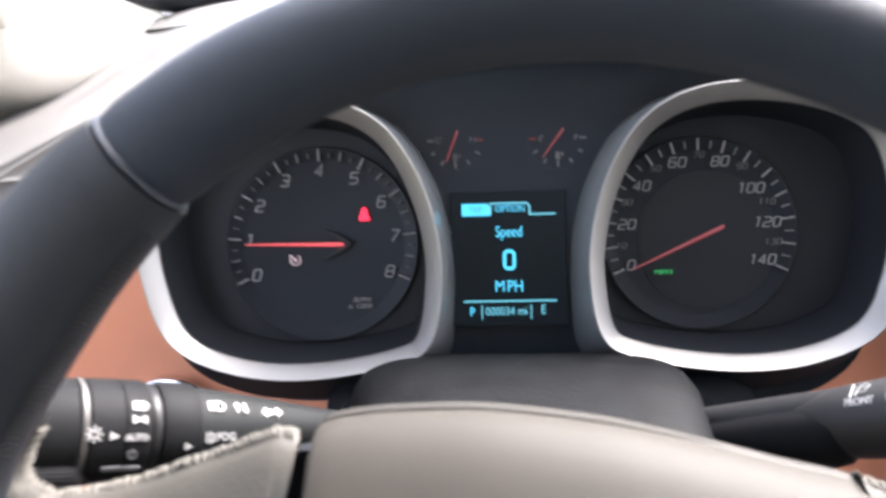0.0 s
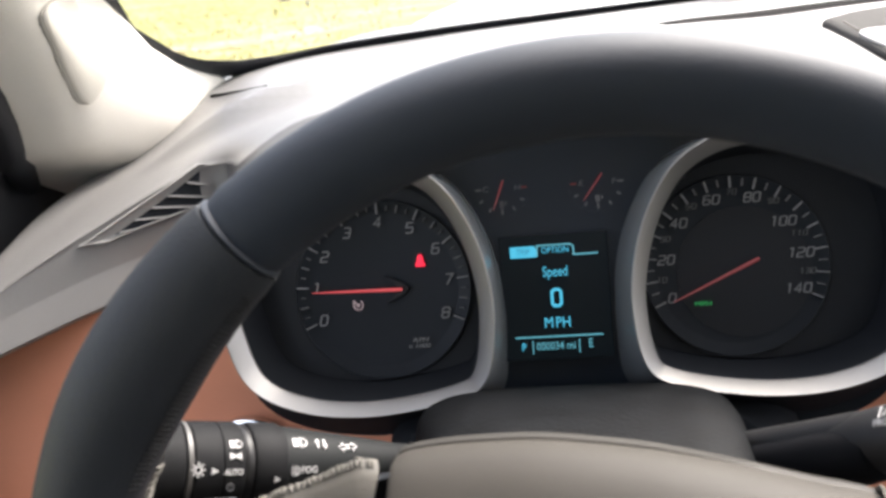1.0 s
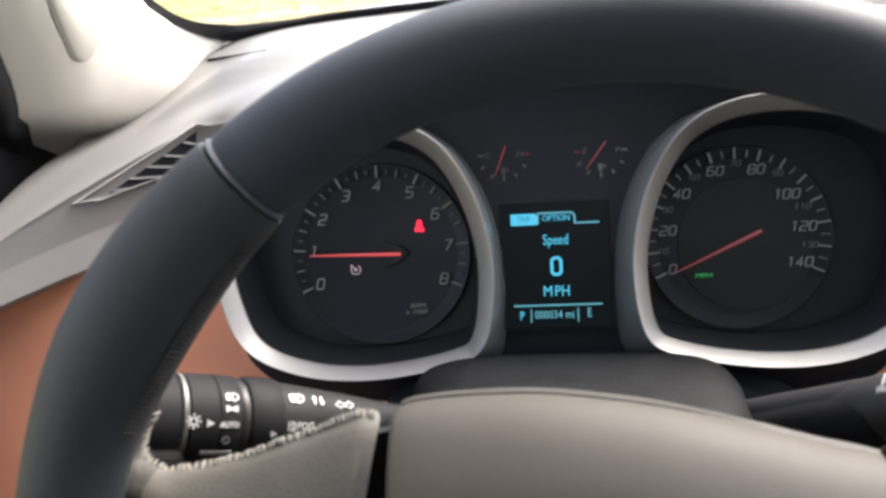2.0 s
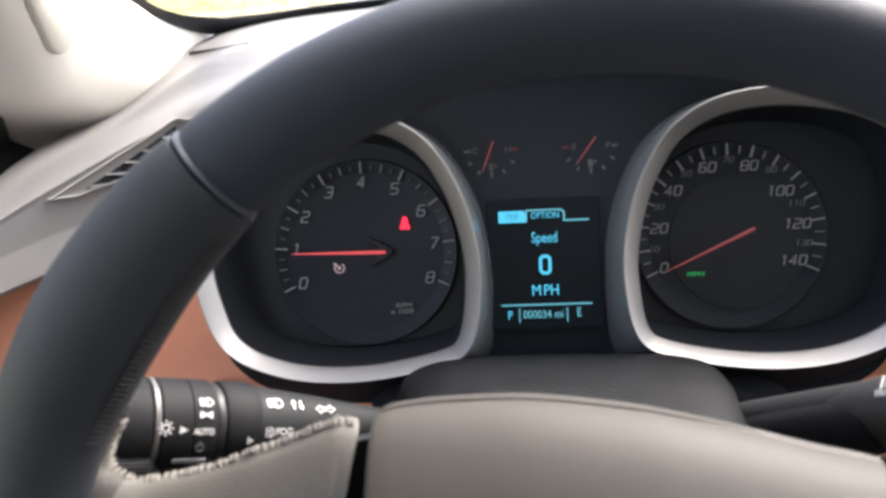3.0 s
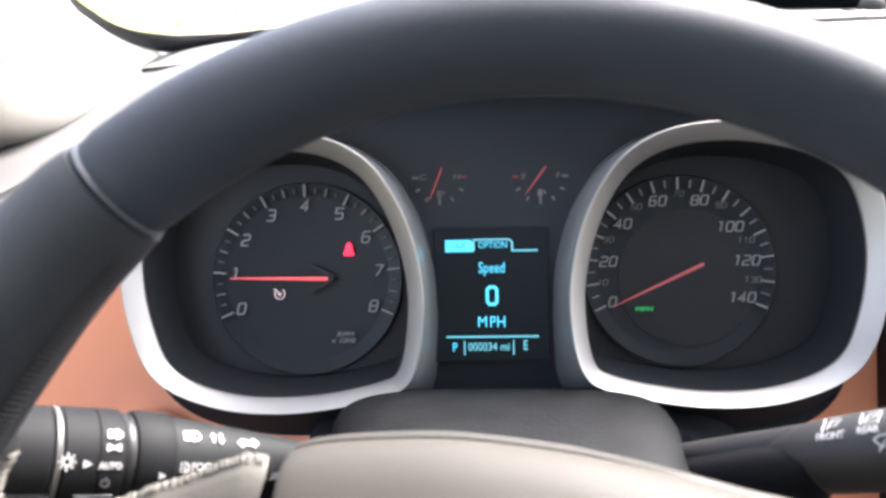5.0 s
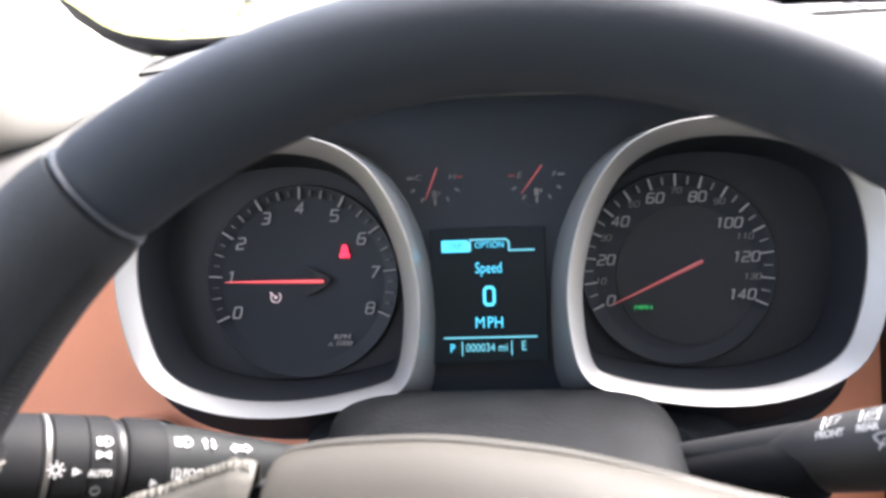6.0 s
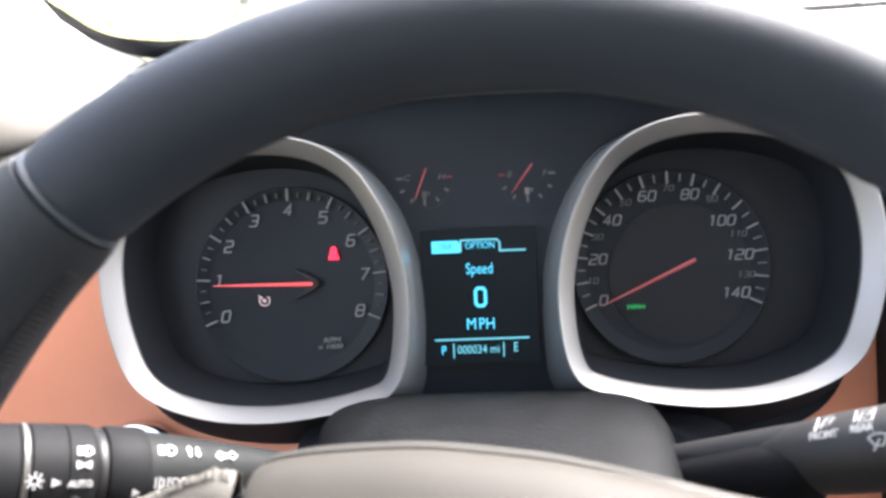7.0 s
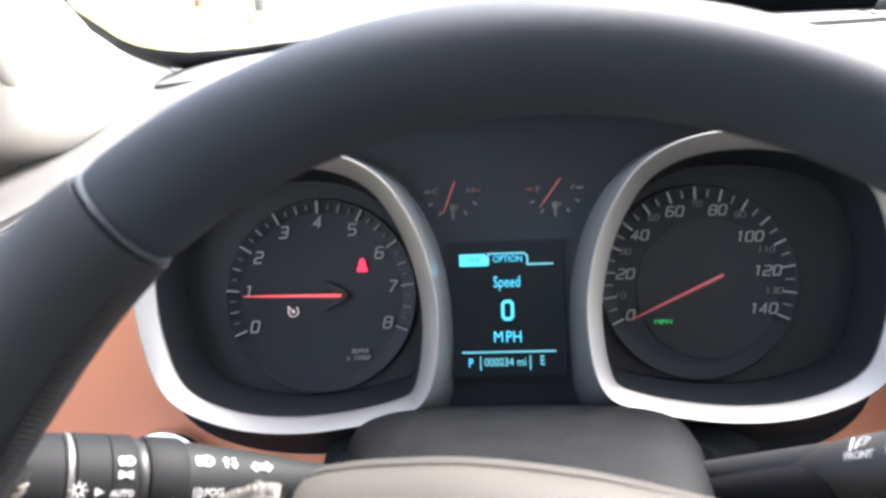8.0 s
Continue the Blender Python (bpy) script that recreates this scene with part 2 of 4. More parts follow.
def sweep(bm, points, radii, sides=16, flat=1.0, up=(0, 0, 1), caps=True, closed=False):
    """A tube along points, with a radius for each; flat squeezes it along up."""
    pts = [Vector(p) for p in points]
    n, loops = len(pts), []
    for i, p in enumerate(pts):
        ahead = (pts[(i + 1) % n] - pts[i - 1]) if closed else (pts[min(i + 1, n - 1)] - pts[max(i - 1, 0)])
        ahead.normalize()
        side = ahead.cross(Vector(up)).normalized()
        top = side.cross(ahead)
        r = radii[i] if isinstance(radii, (list, tuple)) else radii
        loops.append([p + r * (math.cos(a) * side + flat * math.sin(a) * top) for a in (2 * math.pi * k / sides for k in range(sides))])
    if closed:
        loops.append(loops[0])
    loft(bm, loops, True, caps and not closed, caps and not closed)
    if closed:
        bmesh.ops.remove_doubles(bm, verts=bm.verts, dist=1e-6)
    return bm


def box(bm, lo, hi, bevel=0.0, segments=2):
    """A box from corner to corner, with rounded edges."""
    made = bmesh.ops.create_cube(bm, size=1.0)["verts"]
    for v in made:
        v.co = Vector([a + (b - a) * (c + 0.5) for a, b, c in zip(lo, hi, v.co)])
    if bevel:
        edges = list({e for v in made for e in v.link_edges})
        bmesh.ops.bevel(bm, geom=edges, offset=bevel, segments=segments, affect="EDGES", profile=0.6)
    return bm


def slab(bm, outline, front, back):
    """A flat plate: an outline of (x, z), between two depths."""
    loft(bm, [[(x, front, z) for x, z in outline], [(x, back, z) for x, z in outline]], True, True, True)
    return bm


def lettering(text, size, at, stretch=1.0, slant=0.0, depth=0.0003, turn=None, bold=0.0):
    """Text as a mesh standing in the xz plane, its middle at the place given, facing -y."""
    curve = bpy.data.curves.new("lettering", "FONT")
    curve.body, curve.size, curve.shear, curve.offset = text, size, slant, bold
    curve.align_x, curve.align_y, curve.extrude, curve.resolution_u = "CENTER", "CENTER", depth, 3
    ob = new("lettering", curve)
    bpy.context.view_layer.update()
    me = bpy.data.meshes.new_from_object(ob.evaluated_get(bpy.context.evaluated_depsgraph_get()))
    bpy.data.objects.remove(ob)
    bpy.data.curves.remove(curve)
    stand = Matrix.Translation(at) @ (turn if turn is not None else Matrix.Identity(4)) @ pose(0, 0, 0, 90) @ Matrix.Diagonal((stretch, 1, 1, 1))
    me.transform(stand)
    return me


def offset(outline, d):
    """An outline of (x, z) moved outwards by d (it runs clockwise or not: found by its area)."""
    n = len(outline)
    area = sum(outline[i - 1][0] * outline[i][1] - outline[i][0] * outline[i - 1][1] for i in range(n))
    s = 1 if area > 0 else -1
    out = []
    for i in range(n):
        t = (Vector(outline[(i + 1) % n]) - Vector(outline[i - 1])).normalized()
        out.append((outline[i][0] + s * d * t.y, outline[i][1] - s * d * t.x))
    return out


def at_depth(outline, y):
    return [(x, y, z) for x, z in outline]


# ---- instrument cluster ----
def ribbon(bm, line, wide, front, back, closed=False):
    """A stroke of even width along a line of (x, z), with mitred corners, between two depths."""
    n = len(line)
    pts = [Vector(p) for p in line]
    left, right = [], []
    for k, p in enumerate(pts):
        a = (p - pts[k - 1]).normalized() if closed or k else None
        b = (pts[(k + 1) % n] - p).normalized() if closed or k < n - 1 else None
        a, b = a or b, b or a
        na, nb = Vector((-a.y, a.x)), Vector((-b.y, b.x))
        mid = (na + nb).normalized()
        reach = wide / 2 / max(0.45, mid.dot(na))
        left.append(p + mid * reach)
        right.append(p - mid * reach)
    loops = [[(l.x, front, l.y), (r.x, front, r.y), (r.x, back, r.y), (l.x, back, l.y)] for l, r in zip(left, right)]
    if closed:
        loops.append(loops[0])
    loft(bm, loops, True, not closed, not closed)
    return bm


STROKES = {
    "0": [[(0.15, 0), (0, 0.15), (0, 0.85), (0.15, 1), (0.85, 1), (1, 0.85), (1, 0.15), (0.85, 0), True]],
    "1": [[(0.2, 0.95), (0.6, 1), (0.6, 0)]],
    "2": [[(0, 1), (0.85, 1), (1, 0.85), (1, 0.6), (0.85, 0.5), (0.15, 0.45), (0, 0.33), (0, 0), (1, 0)]],
    "3": [[(0, 1), (0.85, 1), (1, 0.85), (1, 0.15), (0.85, 0), (0, 0)], [(0.25, 0.5), (0.93, 0.5)]],
    "4": [[(0.72, 0), (0.72, 1), (0.0, 0.32), (0.66, 0.32)], [(0.79, 0.32), (1.02, 0.32)]],
    "5": [[(1, 1), (0, 1), (0, 0.55), (0.85, 0.55), (1, 0.42), (1, 0.15), (0.85, 0), (0, 0)]],
    "6": [[(0.95, 1), (0.15, 1), (0, 0.85), (0, 0.15), (0.15, 0), (0.85, 0), (1, 0.15), (1, 0.42), (0.85, 0.55), (0.08, 0.55)]],
    "7": [[(0, 1), (1, 1), (0.35, 0)]],
    "8": [[(0.15, 0), (0, 0.15), (0, 0.85), (0.15, 1), (0.85, 1), (1, 0.85), (1, 0.15), (0.85, 0), True], [(0.08, 0.52), (0.92, 0.52)]],
    "9": [[(0.92, 0.45), (0.15, 0.45), (0, 0.6), (0, 0.85), (0.15, 1), (0.85, 1), (1, 0.85), (1, 0.15), (0.85, 0), (0.05, 0)]],
}


def numeral(text, cx, cz, high, wide, stroke, front, slant=0.22):
    """Square slanted dial figures, their middle at (cx, cz)."""
    bm = bmesh.new()
    gap = wide + stroke * 2.1
    start = cx - gap * (len(text) - 1) / 2 - wide / 2
    for k, ch in enumerate(text):
        for line in STROKES[ch]:
            closed = line[-1] is True
            pts = [(start + k * gap + x * wide + slant * high * (z - 0.5), cz + (z - 0.5) * high) for x, z in (line[:-1] if closed else line)]
            ribbon(bm, pts, stroke, front, front + 0.0005, closed)
    return bm


RING = [(0.0393, -0.010), (0.0424, 0.020), (0.0525, 0.048), (0.0690, 0.0705), (0.0945, 0.0833), (0.130, 0.0858), (0.168, 0.0775), (0.1915, 0.0600),
        (0.2010, 0.0240), (0.1970, -0.014), (0.1830, -0.0425), (0.150, -0.0575), (0.109, -0.0606), (0.0640, -0.0534), (0.0452, -0.0420)]
ring_right = [(p.x, p.y) for p in spline(RING, 8)]


def mirrored(x, z):
    """The left ring is the right one mirrored, a little nearer to the screen and lower at its foot."""
    lower = 0.0020 * min(max((-z - 0.025) / 0.025, 0.0), 1.0)
    return (-x + 0.0036, z - lower)


def inside(outline, d):
    """The outline drawn in by d, by less along the foot."""
    return [(x, z - 0.17 * d * min(max((-z - 0.020) / 0.025, 0.0), 1.0)) for x, z in offset(outline, -d)]


def sunk(outline):
    """The foot of the well inside a ring: drawn in all round, and most along the bottom."""
    return [(x, z + 0.002 * min(max((0.01 - z) / 0.05, 0.0), 1.0)) for x, z in offset(outline, -0.0125)]


ring_left = [mirrored(x, z) for x, z in ring_right]
cluster = thing("instrument_cluster", DASH, "black instrument cluster with two silver-ringed dials and lit blue screen", "instrument cluster")

panel = bmesh.new()
beside_right, beside_left = [(lambda o: o[104:] + o[:41])(offset(ring, -0.004)) for ring in (ring_right, ring_left)]
slab(panel, beside_right + [(0.152, 0.0915), (0.15, 0.0945), (0.125, 0.100), (0.06, 0.110), (-0.06, 0.110), (-0.125, 0.0985), (-0.15, 0.0935), (-0.152, 0.0915)] + beside_left[::-1] + [(-0.064, -0.078), (0.064, -0.078)], 0.006, 0.016)
centre = part("centre_panel", panel, PANEL_BLACK, cluster, "dark panel between the dials", smooth=False)
surround = bmesh.new()
slab(surround, [(-0.20, -0.05), (0.20, -0.05), (0.215, 0.035), (0.185, 0.075), (0.14, 0.105), (-0.14, 0.105), (-0.185, 0.075), (-0.215, 0.035)], 0.017, 0.024)
part("backing", surround, PANEL_BLACK, cluster, smooth=False)


def dial(name, outline, cx, cz, radius, label):
    face = part(name, slab(bmesh.new(), offset(outline, -0.0095), 0.0065, 0.013), DIAL_BLACK, cluster, label, smooth=False)
    wall = bmesh.new()
    loft(wall, [at_depth(inside(outline, 0.0092), -0.0306), at_depth(inside(outline, 0.0100), -0.022), at_depth(sunk(outline), 0.0060)])
    part("inner_wall", wall, VOID_BLACK, face, "black well inside the ring")
    outer = bmesh.new()
    mid_x, mid_z = sum(x for x, z in outline) / len(outline), sum(z for x, z in outline) / len(outline)
    full = offset(outline, 1.0)
    skirt = []
    for (x, z), (fx, fz) in zip(outline, full):   # the skirt spreads more below and on the far side
        away = max(0.0, (fx - x) * math.copysign(1, mid_x))
        by = 0.0055 + 0.0165 * max(0.0, z - fz) + 0.007 * away
        skirt.append((x + (fx - x) * by, 0.0155, z + (fz - z) * by))
    loft(outer, [at_depth(offset(outline, -0.0015), -0.0365), at_depth(offset(outline, 0.0008), -0.030), skirt])
    # The wall's lower faces are split off and blackened as shade under the ring.
    low = outer.copy()

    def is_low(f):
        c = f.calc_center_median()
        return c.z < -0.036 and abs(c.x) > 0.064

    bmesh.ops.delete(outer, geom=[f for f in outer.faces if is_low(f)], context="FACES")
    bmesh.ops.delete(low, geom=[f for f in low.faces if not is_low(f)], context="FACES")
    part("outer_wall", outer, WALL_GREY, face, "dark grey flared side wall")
    part("shaded_wall", low, VOID_BLACK, face, "lower side wall, blackened for the shade below the ring")
    ring_shade, inner_edge, outer_edge = bmesh.new(), [], []
    for (x, z), (fx, fz) in zip(outline, full):   # an added black strip for the shade, widening below the ring
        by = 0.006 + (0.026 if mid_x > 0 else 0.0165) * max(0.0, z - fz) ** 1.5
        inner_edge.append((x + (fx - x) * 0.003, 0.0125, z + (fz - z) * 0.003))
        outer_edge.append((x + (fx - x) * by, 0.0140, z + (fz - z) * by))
    loft(ring_shade, [inner_edge, outer_edge, [(x, 0.020, z) for x, y, z in outer_edge]])
    part("ring_shade", ring_shade, VOID_BLACK, face, "black strip for the shade below the ring")
    trim = bmesh.new()
    loft(trim, [at_depth(inside(outline, -d), y) for d, y in
                ((-0.001, -0.034), (0.0, -0.0388), (-0.0003, -0.0395), (-0.0008, -0.0397), (-0.0016, -0.0391), (-0.0086, -0.0318), (-0.0091, -0.0312), (-0.0093, -0.030))])
    part("trim_ring", trim, SATIN_SILVER, face, "satin silver trim ring")
    part("face_plate", slab(bmesh.new(), sunk(outline), 0.0032, 0.007), PLATE_GREY, face, smooth=False)
    turn = [2 * math.pi * k / 96 for k in range(96)]
    disc = bmesh.new()
    loft(disc, [[(cx + r * math.cos(a), y, cz + r * math.sin(a)) for a in turn] for r, y in
                ((1.03 * radius, 0.0068), (1.03 * radius, 0.0010), (1.02 * radius, 0.0002), (0.89 * radius, 0.0024), (0.87 * radius, 0.0027))], True, False, True)
    part("dial_disc", disc, DIAL_GREY, face)
    return face


def ticks(face, cx, cz, radius, first, last, count, sizes):
    """sizes: for the count's remainder by its length, (length, width, material)."""
    for k in range(count):
        a = radians(first + (last - first) * k / (count - 1))
        length, wide, mat = sizes[k % len(sizes)]
        out, side = Vector((math.cos(a), 0, math.sin(a))), Vector((-math.sin(a), 0, math.cos(a)))
        bm = bmesh.new()
        c = Vector((cx, -0.0016, cz))
        inner, outer = radius - (0.0032 + length / 2), radius - (0.0032 - length / 2)
        corners = [c + out * inner - side * wide / 2, c + out * outer - side * wide / 2, c + out * outer + side * wide / 2, c + out * inner + side * wide / 2]
        loft(bm, [corners, [p + Vector((0, 0.0025, 0)) for p in corners]], True, True, False)
        part("tick_mark", bm, mat, face, smooth=False)


def needle(face, cx, cz, degrees, length, tail, mat, wide=0.0020, y=-0.006):
    a = radians(degrees)
    out, side = Vector((math.cos(a), 0, math.sin(a))), Vector((-math.sin(a), 0, math.cos(a)))
    c = Vector((cx, y, cz))
    loops = []
    for s, w in ((-tail, wide * 0.9), (-tail * 0.6, wide), (length * 0.6, wide * 0.62), (length, wide * 0.25)):
        p = c + out * s
        loops.append([p - side * w / 2, p + Vector((0, -0.0010, 0)), p + side * w / 2, p + Vector((0, 0.0008, 0))])
    return part("needle", loft(bmesh.new(), loops, True, True, True), mat, face, "red pointer needle")


def disc_of(bm, cx, cz, r, front, back, n=24):
    return slab(bm, [(cx + r * math.cos(2 * math.pi * k / n), cz + r * math.sin(2 * math.pi * k / n)) for k in range(n)], front, back)


TX, SX, CZ, RAD = -0.1062, 0.1048, 0.0076, 0.0537
SZ, SRAD = 0.0092, 0.0520   # the speedometer's middle and size
tach = dial("tachometer", ring_left, TX, CZ, RAD, "black rev counter face numbered 0 to 8")
ticks(tach, TX, CZ, RAD, 204.0, -22.9, 33, [(0.0070, 0.0008, DIAL_PRINT), (0.0026, 0.0005, DIM_PRINT), (0.0046, 0.0007, MID_PRINT), (0.0026, 0.0005, DIM_PRINT)])
for k in range(9):
    a = radians(204.0 - 28.36 * k)
    part("numeral", numeral(str(k), TX + 0.0418 * math.cos(a), CZ + 0.0418 * math.sin(a), 0.0062, 0.0042, 0.00082, 0.0004), DIAL_PRINT, tach, smooth=False)
# The shaded half of the hub, put in as a black crescent.
crescent = bmesh.new()
outer_arc = [(TX + 0.0165 - 0.0145 * abs(k / 8) ** 1.6, CZ + 0.0082 * k / 8) for k in range(-8, 9)]
inner_arc = [(TX + 0.0100 - 0.0070 * abs(k / 8) ** 1.6, CZ + 0.0074 * k / 8) for k in range(8, -9, -1)]
slab(crescent, outer_arc + inner_arc, -0.0008, 0.003)
part("hub_shade", crescent, MATT_BLACK, tach, "black crescent for the shaded half of the needle hub", smooth=False)
needle(tach, TX, CZ, 179.0, 0.0425, 0.0135, NEEDLE_RED)
for word, size, z in (("RPM", 0.0040, -0.0248), ("x 1000", 0.0038, -0.0284)):
    part("lettering", lettering(word, size, (-0.0855 + (0.001 if word == "RPM" else 0), 0.0008, z), 1.3, 0.2), DIAL_PRINT, tach)
belt = bmesh.new()
outline = [(-0.0853, 0.0197), (-0.0784, 0.0197), (-0.0780, 0.0215), (-0.0793, 0.0232), (-0.0797, 0.0268), (-0.0807, 0.0284), (-0.0828, 0.0284), (-0.0838, 0.0268), (-0.0844, 0.0232), (-0.0857, 0.0215)]
slab(belt, [(-0.0816 + (x + 0.0818) * 0.78, 0.0240 + (z - 0.0240) * 0.84) for x, z in outline], 0.0008, 0.0015)
part("warning_light", belt, LAMP_RED, tach, "red lit seat belt warning light", smooth=False)
cruise = bmesh.new()
ribbon(cruise, [(-0.1222 + 0.0029 * math.cos(radians(a)), -0.0012 + 0.0029 * math.sin(radians(a))) for a in range(-215, 61, 15)], 0.00055, 0.0012, 0.0018)
disc_of(cruise, -0.1222, -0.0012, 0.0010, 0.0008, 0.0015, 14)
ribbon(cruise, [(-0.1254, 0.0018), (-0.1232, 0.0000)], 0.0007, 0.0008, 0.0015)
part("cruise_light", cruise, LAMP_WHITE, tach, "pale lit cruise control symbol", smooth=False)

speedo = dial("speedometer", ring_right, SX, SZ, SRAD, "black speedometer face numbered 0 to 140")
ticks(speedo, SX, SZ, SRAD, 205.2, -24.5, 29, [(0.0066, 0.0008, DIAL_PRINT), (0.0042, 0.0006, MID_PRINT)])
for k in range(15):
    a = radians(204.1 - 16.3 * k)
    big = k % 2 == 0
    r = ((0.0400 if k == 2 else 0.0412) if k < 9 else 0.0372) if big else (0.0434 if k < 10 else 0.0402)
    x, z = SX + 0.0005 + r * math.cos(a), SZ - 0.0004 + r * math.sin(a)
    part("numeral", numeral(str(10 * k), x, z, 0.0052 if big else 0.0030, 0.0037 if big else 0.0023, 0.00072 if big else 0.0005, 0.0004), DIAL_PRINT if big else DIM_PRINT, speedo, smooth=False)
part("inner_disc", disc_of(bmesh.new(), SX + 0.0050, SZ - 0.0040, 0.0385, 0.0022, 0.004, 96), PLATE_GREY, speedo, smooth=False)
needle(speedo, SX + 0.0010, SZ - 0.0016, 204.6, 0.0425, 0.0120, NEEDLE_DIM)
part("unit_light", lettering("MPH", 0.0037, (0.0850, 0.0004, -0.0124), 1.35, 0.1), LAMP_GREEN, speedo, "green lit unit lettering")

def small_gauge(name, cx, cz, first, last, labels, top, bottom, label):
    dialplate = part(name, disc_of(bmesh.new(), cx, cz - 0.001, 0.0165, 0.0056, 0.008, 40), PANEL_BLACK, cluster, label, smooth=False)
    for k in range(7):
        a = radians(first + (last - first) * k / 6)
        out, side = Vector((math.cos(a), 0, math.sin(a))), Vector((-math.sin(a), 0, math.cos(a)))
        c, w = Vector((cx, 0.0028, cz)), 0.0006
        length = 0.0036 if k in (0, 3, 6) else 0.0026
        corners = [c + out * (0.0158 - length) - side * w, c + out * 0.0158 - side * w, c + out * 0.0158 + side * w, c + out * (0.0158 - length) + side * w]
        part("tick_mark", loft(bmesh.new(), [corners, [p + Vector((0, 0.001, 0)) for p in corners]], True, True, False),
             RED_PRINT if k == (6 if labels[1] == "H" else 0) else MID_PRINT, dialplate, smooth=False)
    for text, dx in zip(labels, (-0.0098, 0.0098)):
        part("lettering", lettering(text, 0.0045, (cx + dx, 0.003, cz), 1.3, 0.15), MID_PRINT, dialplate)
    pump = bmesh.new()
    slab(pump, [(cx - 0.0015, cz - 0.0116), (cx + 0.0012, cz - 0.0116), (cx + 0.0012, cz - 0.0076), (cx - 0.0015, cz - 0.0076)], 0.003, 0.0036)
    slab(pump, [(cx + 0.0020, cz - 0.0100), (cx + 0.0030, cz - 0.0100), (cx + 0.0030, cz - 0.0080), (cx + 0.0020, cz - 0.0080)], 0.003, 0.0036)
    part("symbol", pump, DIM_PRINT if labels[1] == "H" else MID_PRINT, dialplate, smooth=False)
    (x0, z0), (x1, z1) = top, bottom
    mid, d = Vector(((x0 + x1) / 2, 0, (z0 + z1) / 2)), Vector((x1 - x0, 0, z1 - z0))
    needle(dialplate, mid.x, mid.z, math.degrees(math.atan2(d.z, d.x)), d.length / 2, d.length / 2, NEEDLE_DIM, 0.0011, 0.0)


small_gauge("temperature_gauge", -0.0292, 0.0645, 180, 360, "CH", (-0.0275, 0.0695), (-0.0345, 0.0515), "small dark temperature gauge marked C to H")
small_gauge("fuel_gauge", 0.0285, 0.0640, 180, 360, "EF", (0.0315, 0.0690), (0.0195, 0.0530), "small dark fuel gauge marked E to F")

screen = bmesh.new()
box(screen, (-0.033, 0.0022, -0.041), (0.0325, 0.008, 0.035), 0.0008)
screen = part("information_screen", screen, SCREEN, cluster, "dark screen with lit blue readout", smooth=False)
tab = bmesh.new()
slab(tab, [(-0.0262, 0.0214), (-0.0104, 0.0214), (-0.0104, 0.0262), (-0.0118, 0.0282), (-0.0262, 0.0282)], 0.0012, 0.0026)
part("lit_tab", tab, SCREEN_CYAN, screen, "bright blue tab", smooth=False)
part("tab_edge", ribbon(bmesh.new(), [(-0.0100, 0.0218), (-0.0100, 0.0282), (0.0100, 0.0282), (0.0118, 0.0266), (0.0118, 0.0218), (0.0262, 0.0218)], 0.0009, 0.0012, 0.0026), SCREEN_PALE, screen, smooth=False)
part("rule", ribbon(bmesh.new(), [(-0.0262, -0.0270), (0.0262, -0.0270)], 0.0008, 0.0012, 0.0026), SCREEN_PALE, screen, smooth=False)
for x in (-0.0160, 0.0118):
    part("divider", ribbon(bmesh.new(), [(x, -0.0292), (x, -0.0372)], 0.0006, 0.0012, 0.0026), SCREEN_PALE, screen, smooth=False)
for word, size, x, z, wide, mat in (("TRIP", 0.0052, -0.0185, 0.0247, 0.8, SCREEN_DARK), ("OPTION", 0.0052, 0.0008, 0.0250, 0.85, SCREEN_CYAN), ("Speed", 0.0088, 0.0, 0.0120, 0.72, SCREEN_CYAN),
                                    ("M", 0.0090, -0.0056, -0.0188, 0.85, SCREEN_CYAN), ("PH", 0.0090, 0.0030, -0.0188, 0.85, SCREEN_CYAN), ("P", 0.0070, -0.0215, -0.0330, 0.8, SCREEN_CYAN), ("000034 mi", 0.0066, -0.0022, -0.0328, 0.84, SCREEN_PALE), ("E", 0.0074, 0.0185, -0.0322, 0.75, SCREEN_PALE)):
    part("lettering", lettering(word, size, (x, 0.0010, z), wide, 0.0), mat, screen)
part("speed_figure", ribbon(bmesh.new(), [(-0.0014, -0.0086), (-0.0027, -0.0072), (-0.0027, -0.0002), (-0.0014, 0.0012), (0.0014, 0.0012), (0.0027, -0.0002), (0.0027, -0.0072), (0.0014, -0.0086)], 0.0017, 0.0010, 0.0026, True), SCREEN_CYAN, screen, "large lit figure 0", smooth=False)

# ---- steering wheel ----
WX, WY, WZ, LEAN_W = 0.004, -0.2386, -0.0935, 0.0244
WHEEL = DASH @ Matrix.Translation((WX, WY, WZ)) @ Matrix.Rotation(-LEAN_W, 4, "X")
wheel = thing("steering_wheel", WHEEL, "black leather steering wheel with grey centre pad and stitched spokes", "steering wheel")


RIM_AT = [45, 55, 70, 90, 110, 130, 137, 144, 152, 158, 164, 175, 190, 270, 350, 365, 377, 390, 405]                       # degrees round the wheel
RIM_R = [0.1745, 0.1733, 0.1708, 0.1685, 0.1680, 0.1683, 0.1684, 0.1686, 0.1693, 0.1702, 0.1706, 0.1700, 0.1693, 0.1693, 0.1705, 0.1720, 0.1735, 0.1745, 0.1745]
RIM_T = [0.0150, 0.0151, 0.0152, 0.0154, 0.0157, 0.0162, 0.0172, 0.0181, 0.0182, 0.0164, 0.0147, 0.0146, 0.0150, 0.0150, 0.0150, 0.0146, 0.0145, 0.0146, 0.0150]   # the rim swells and thins


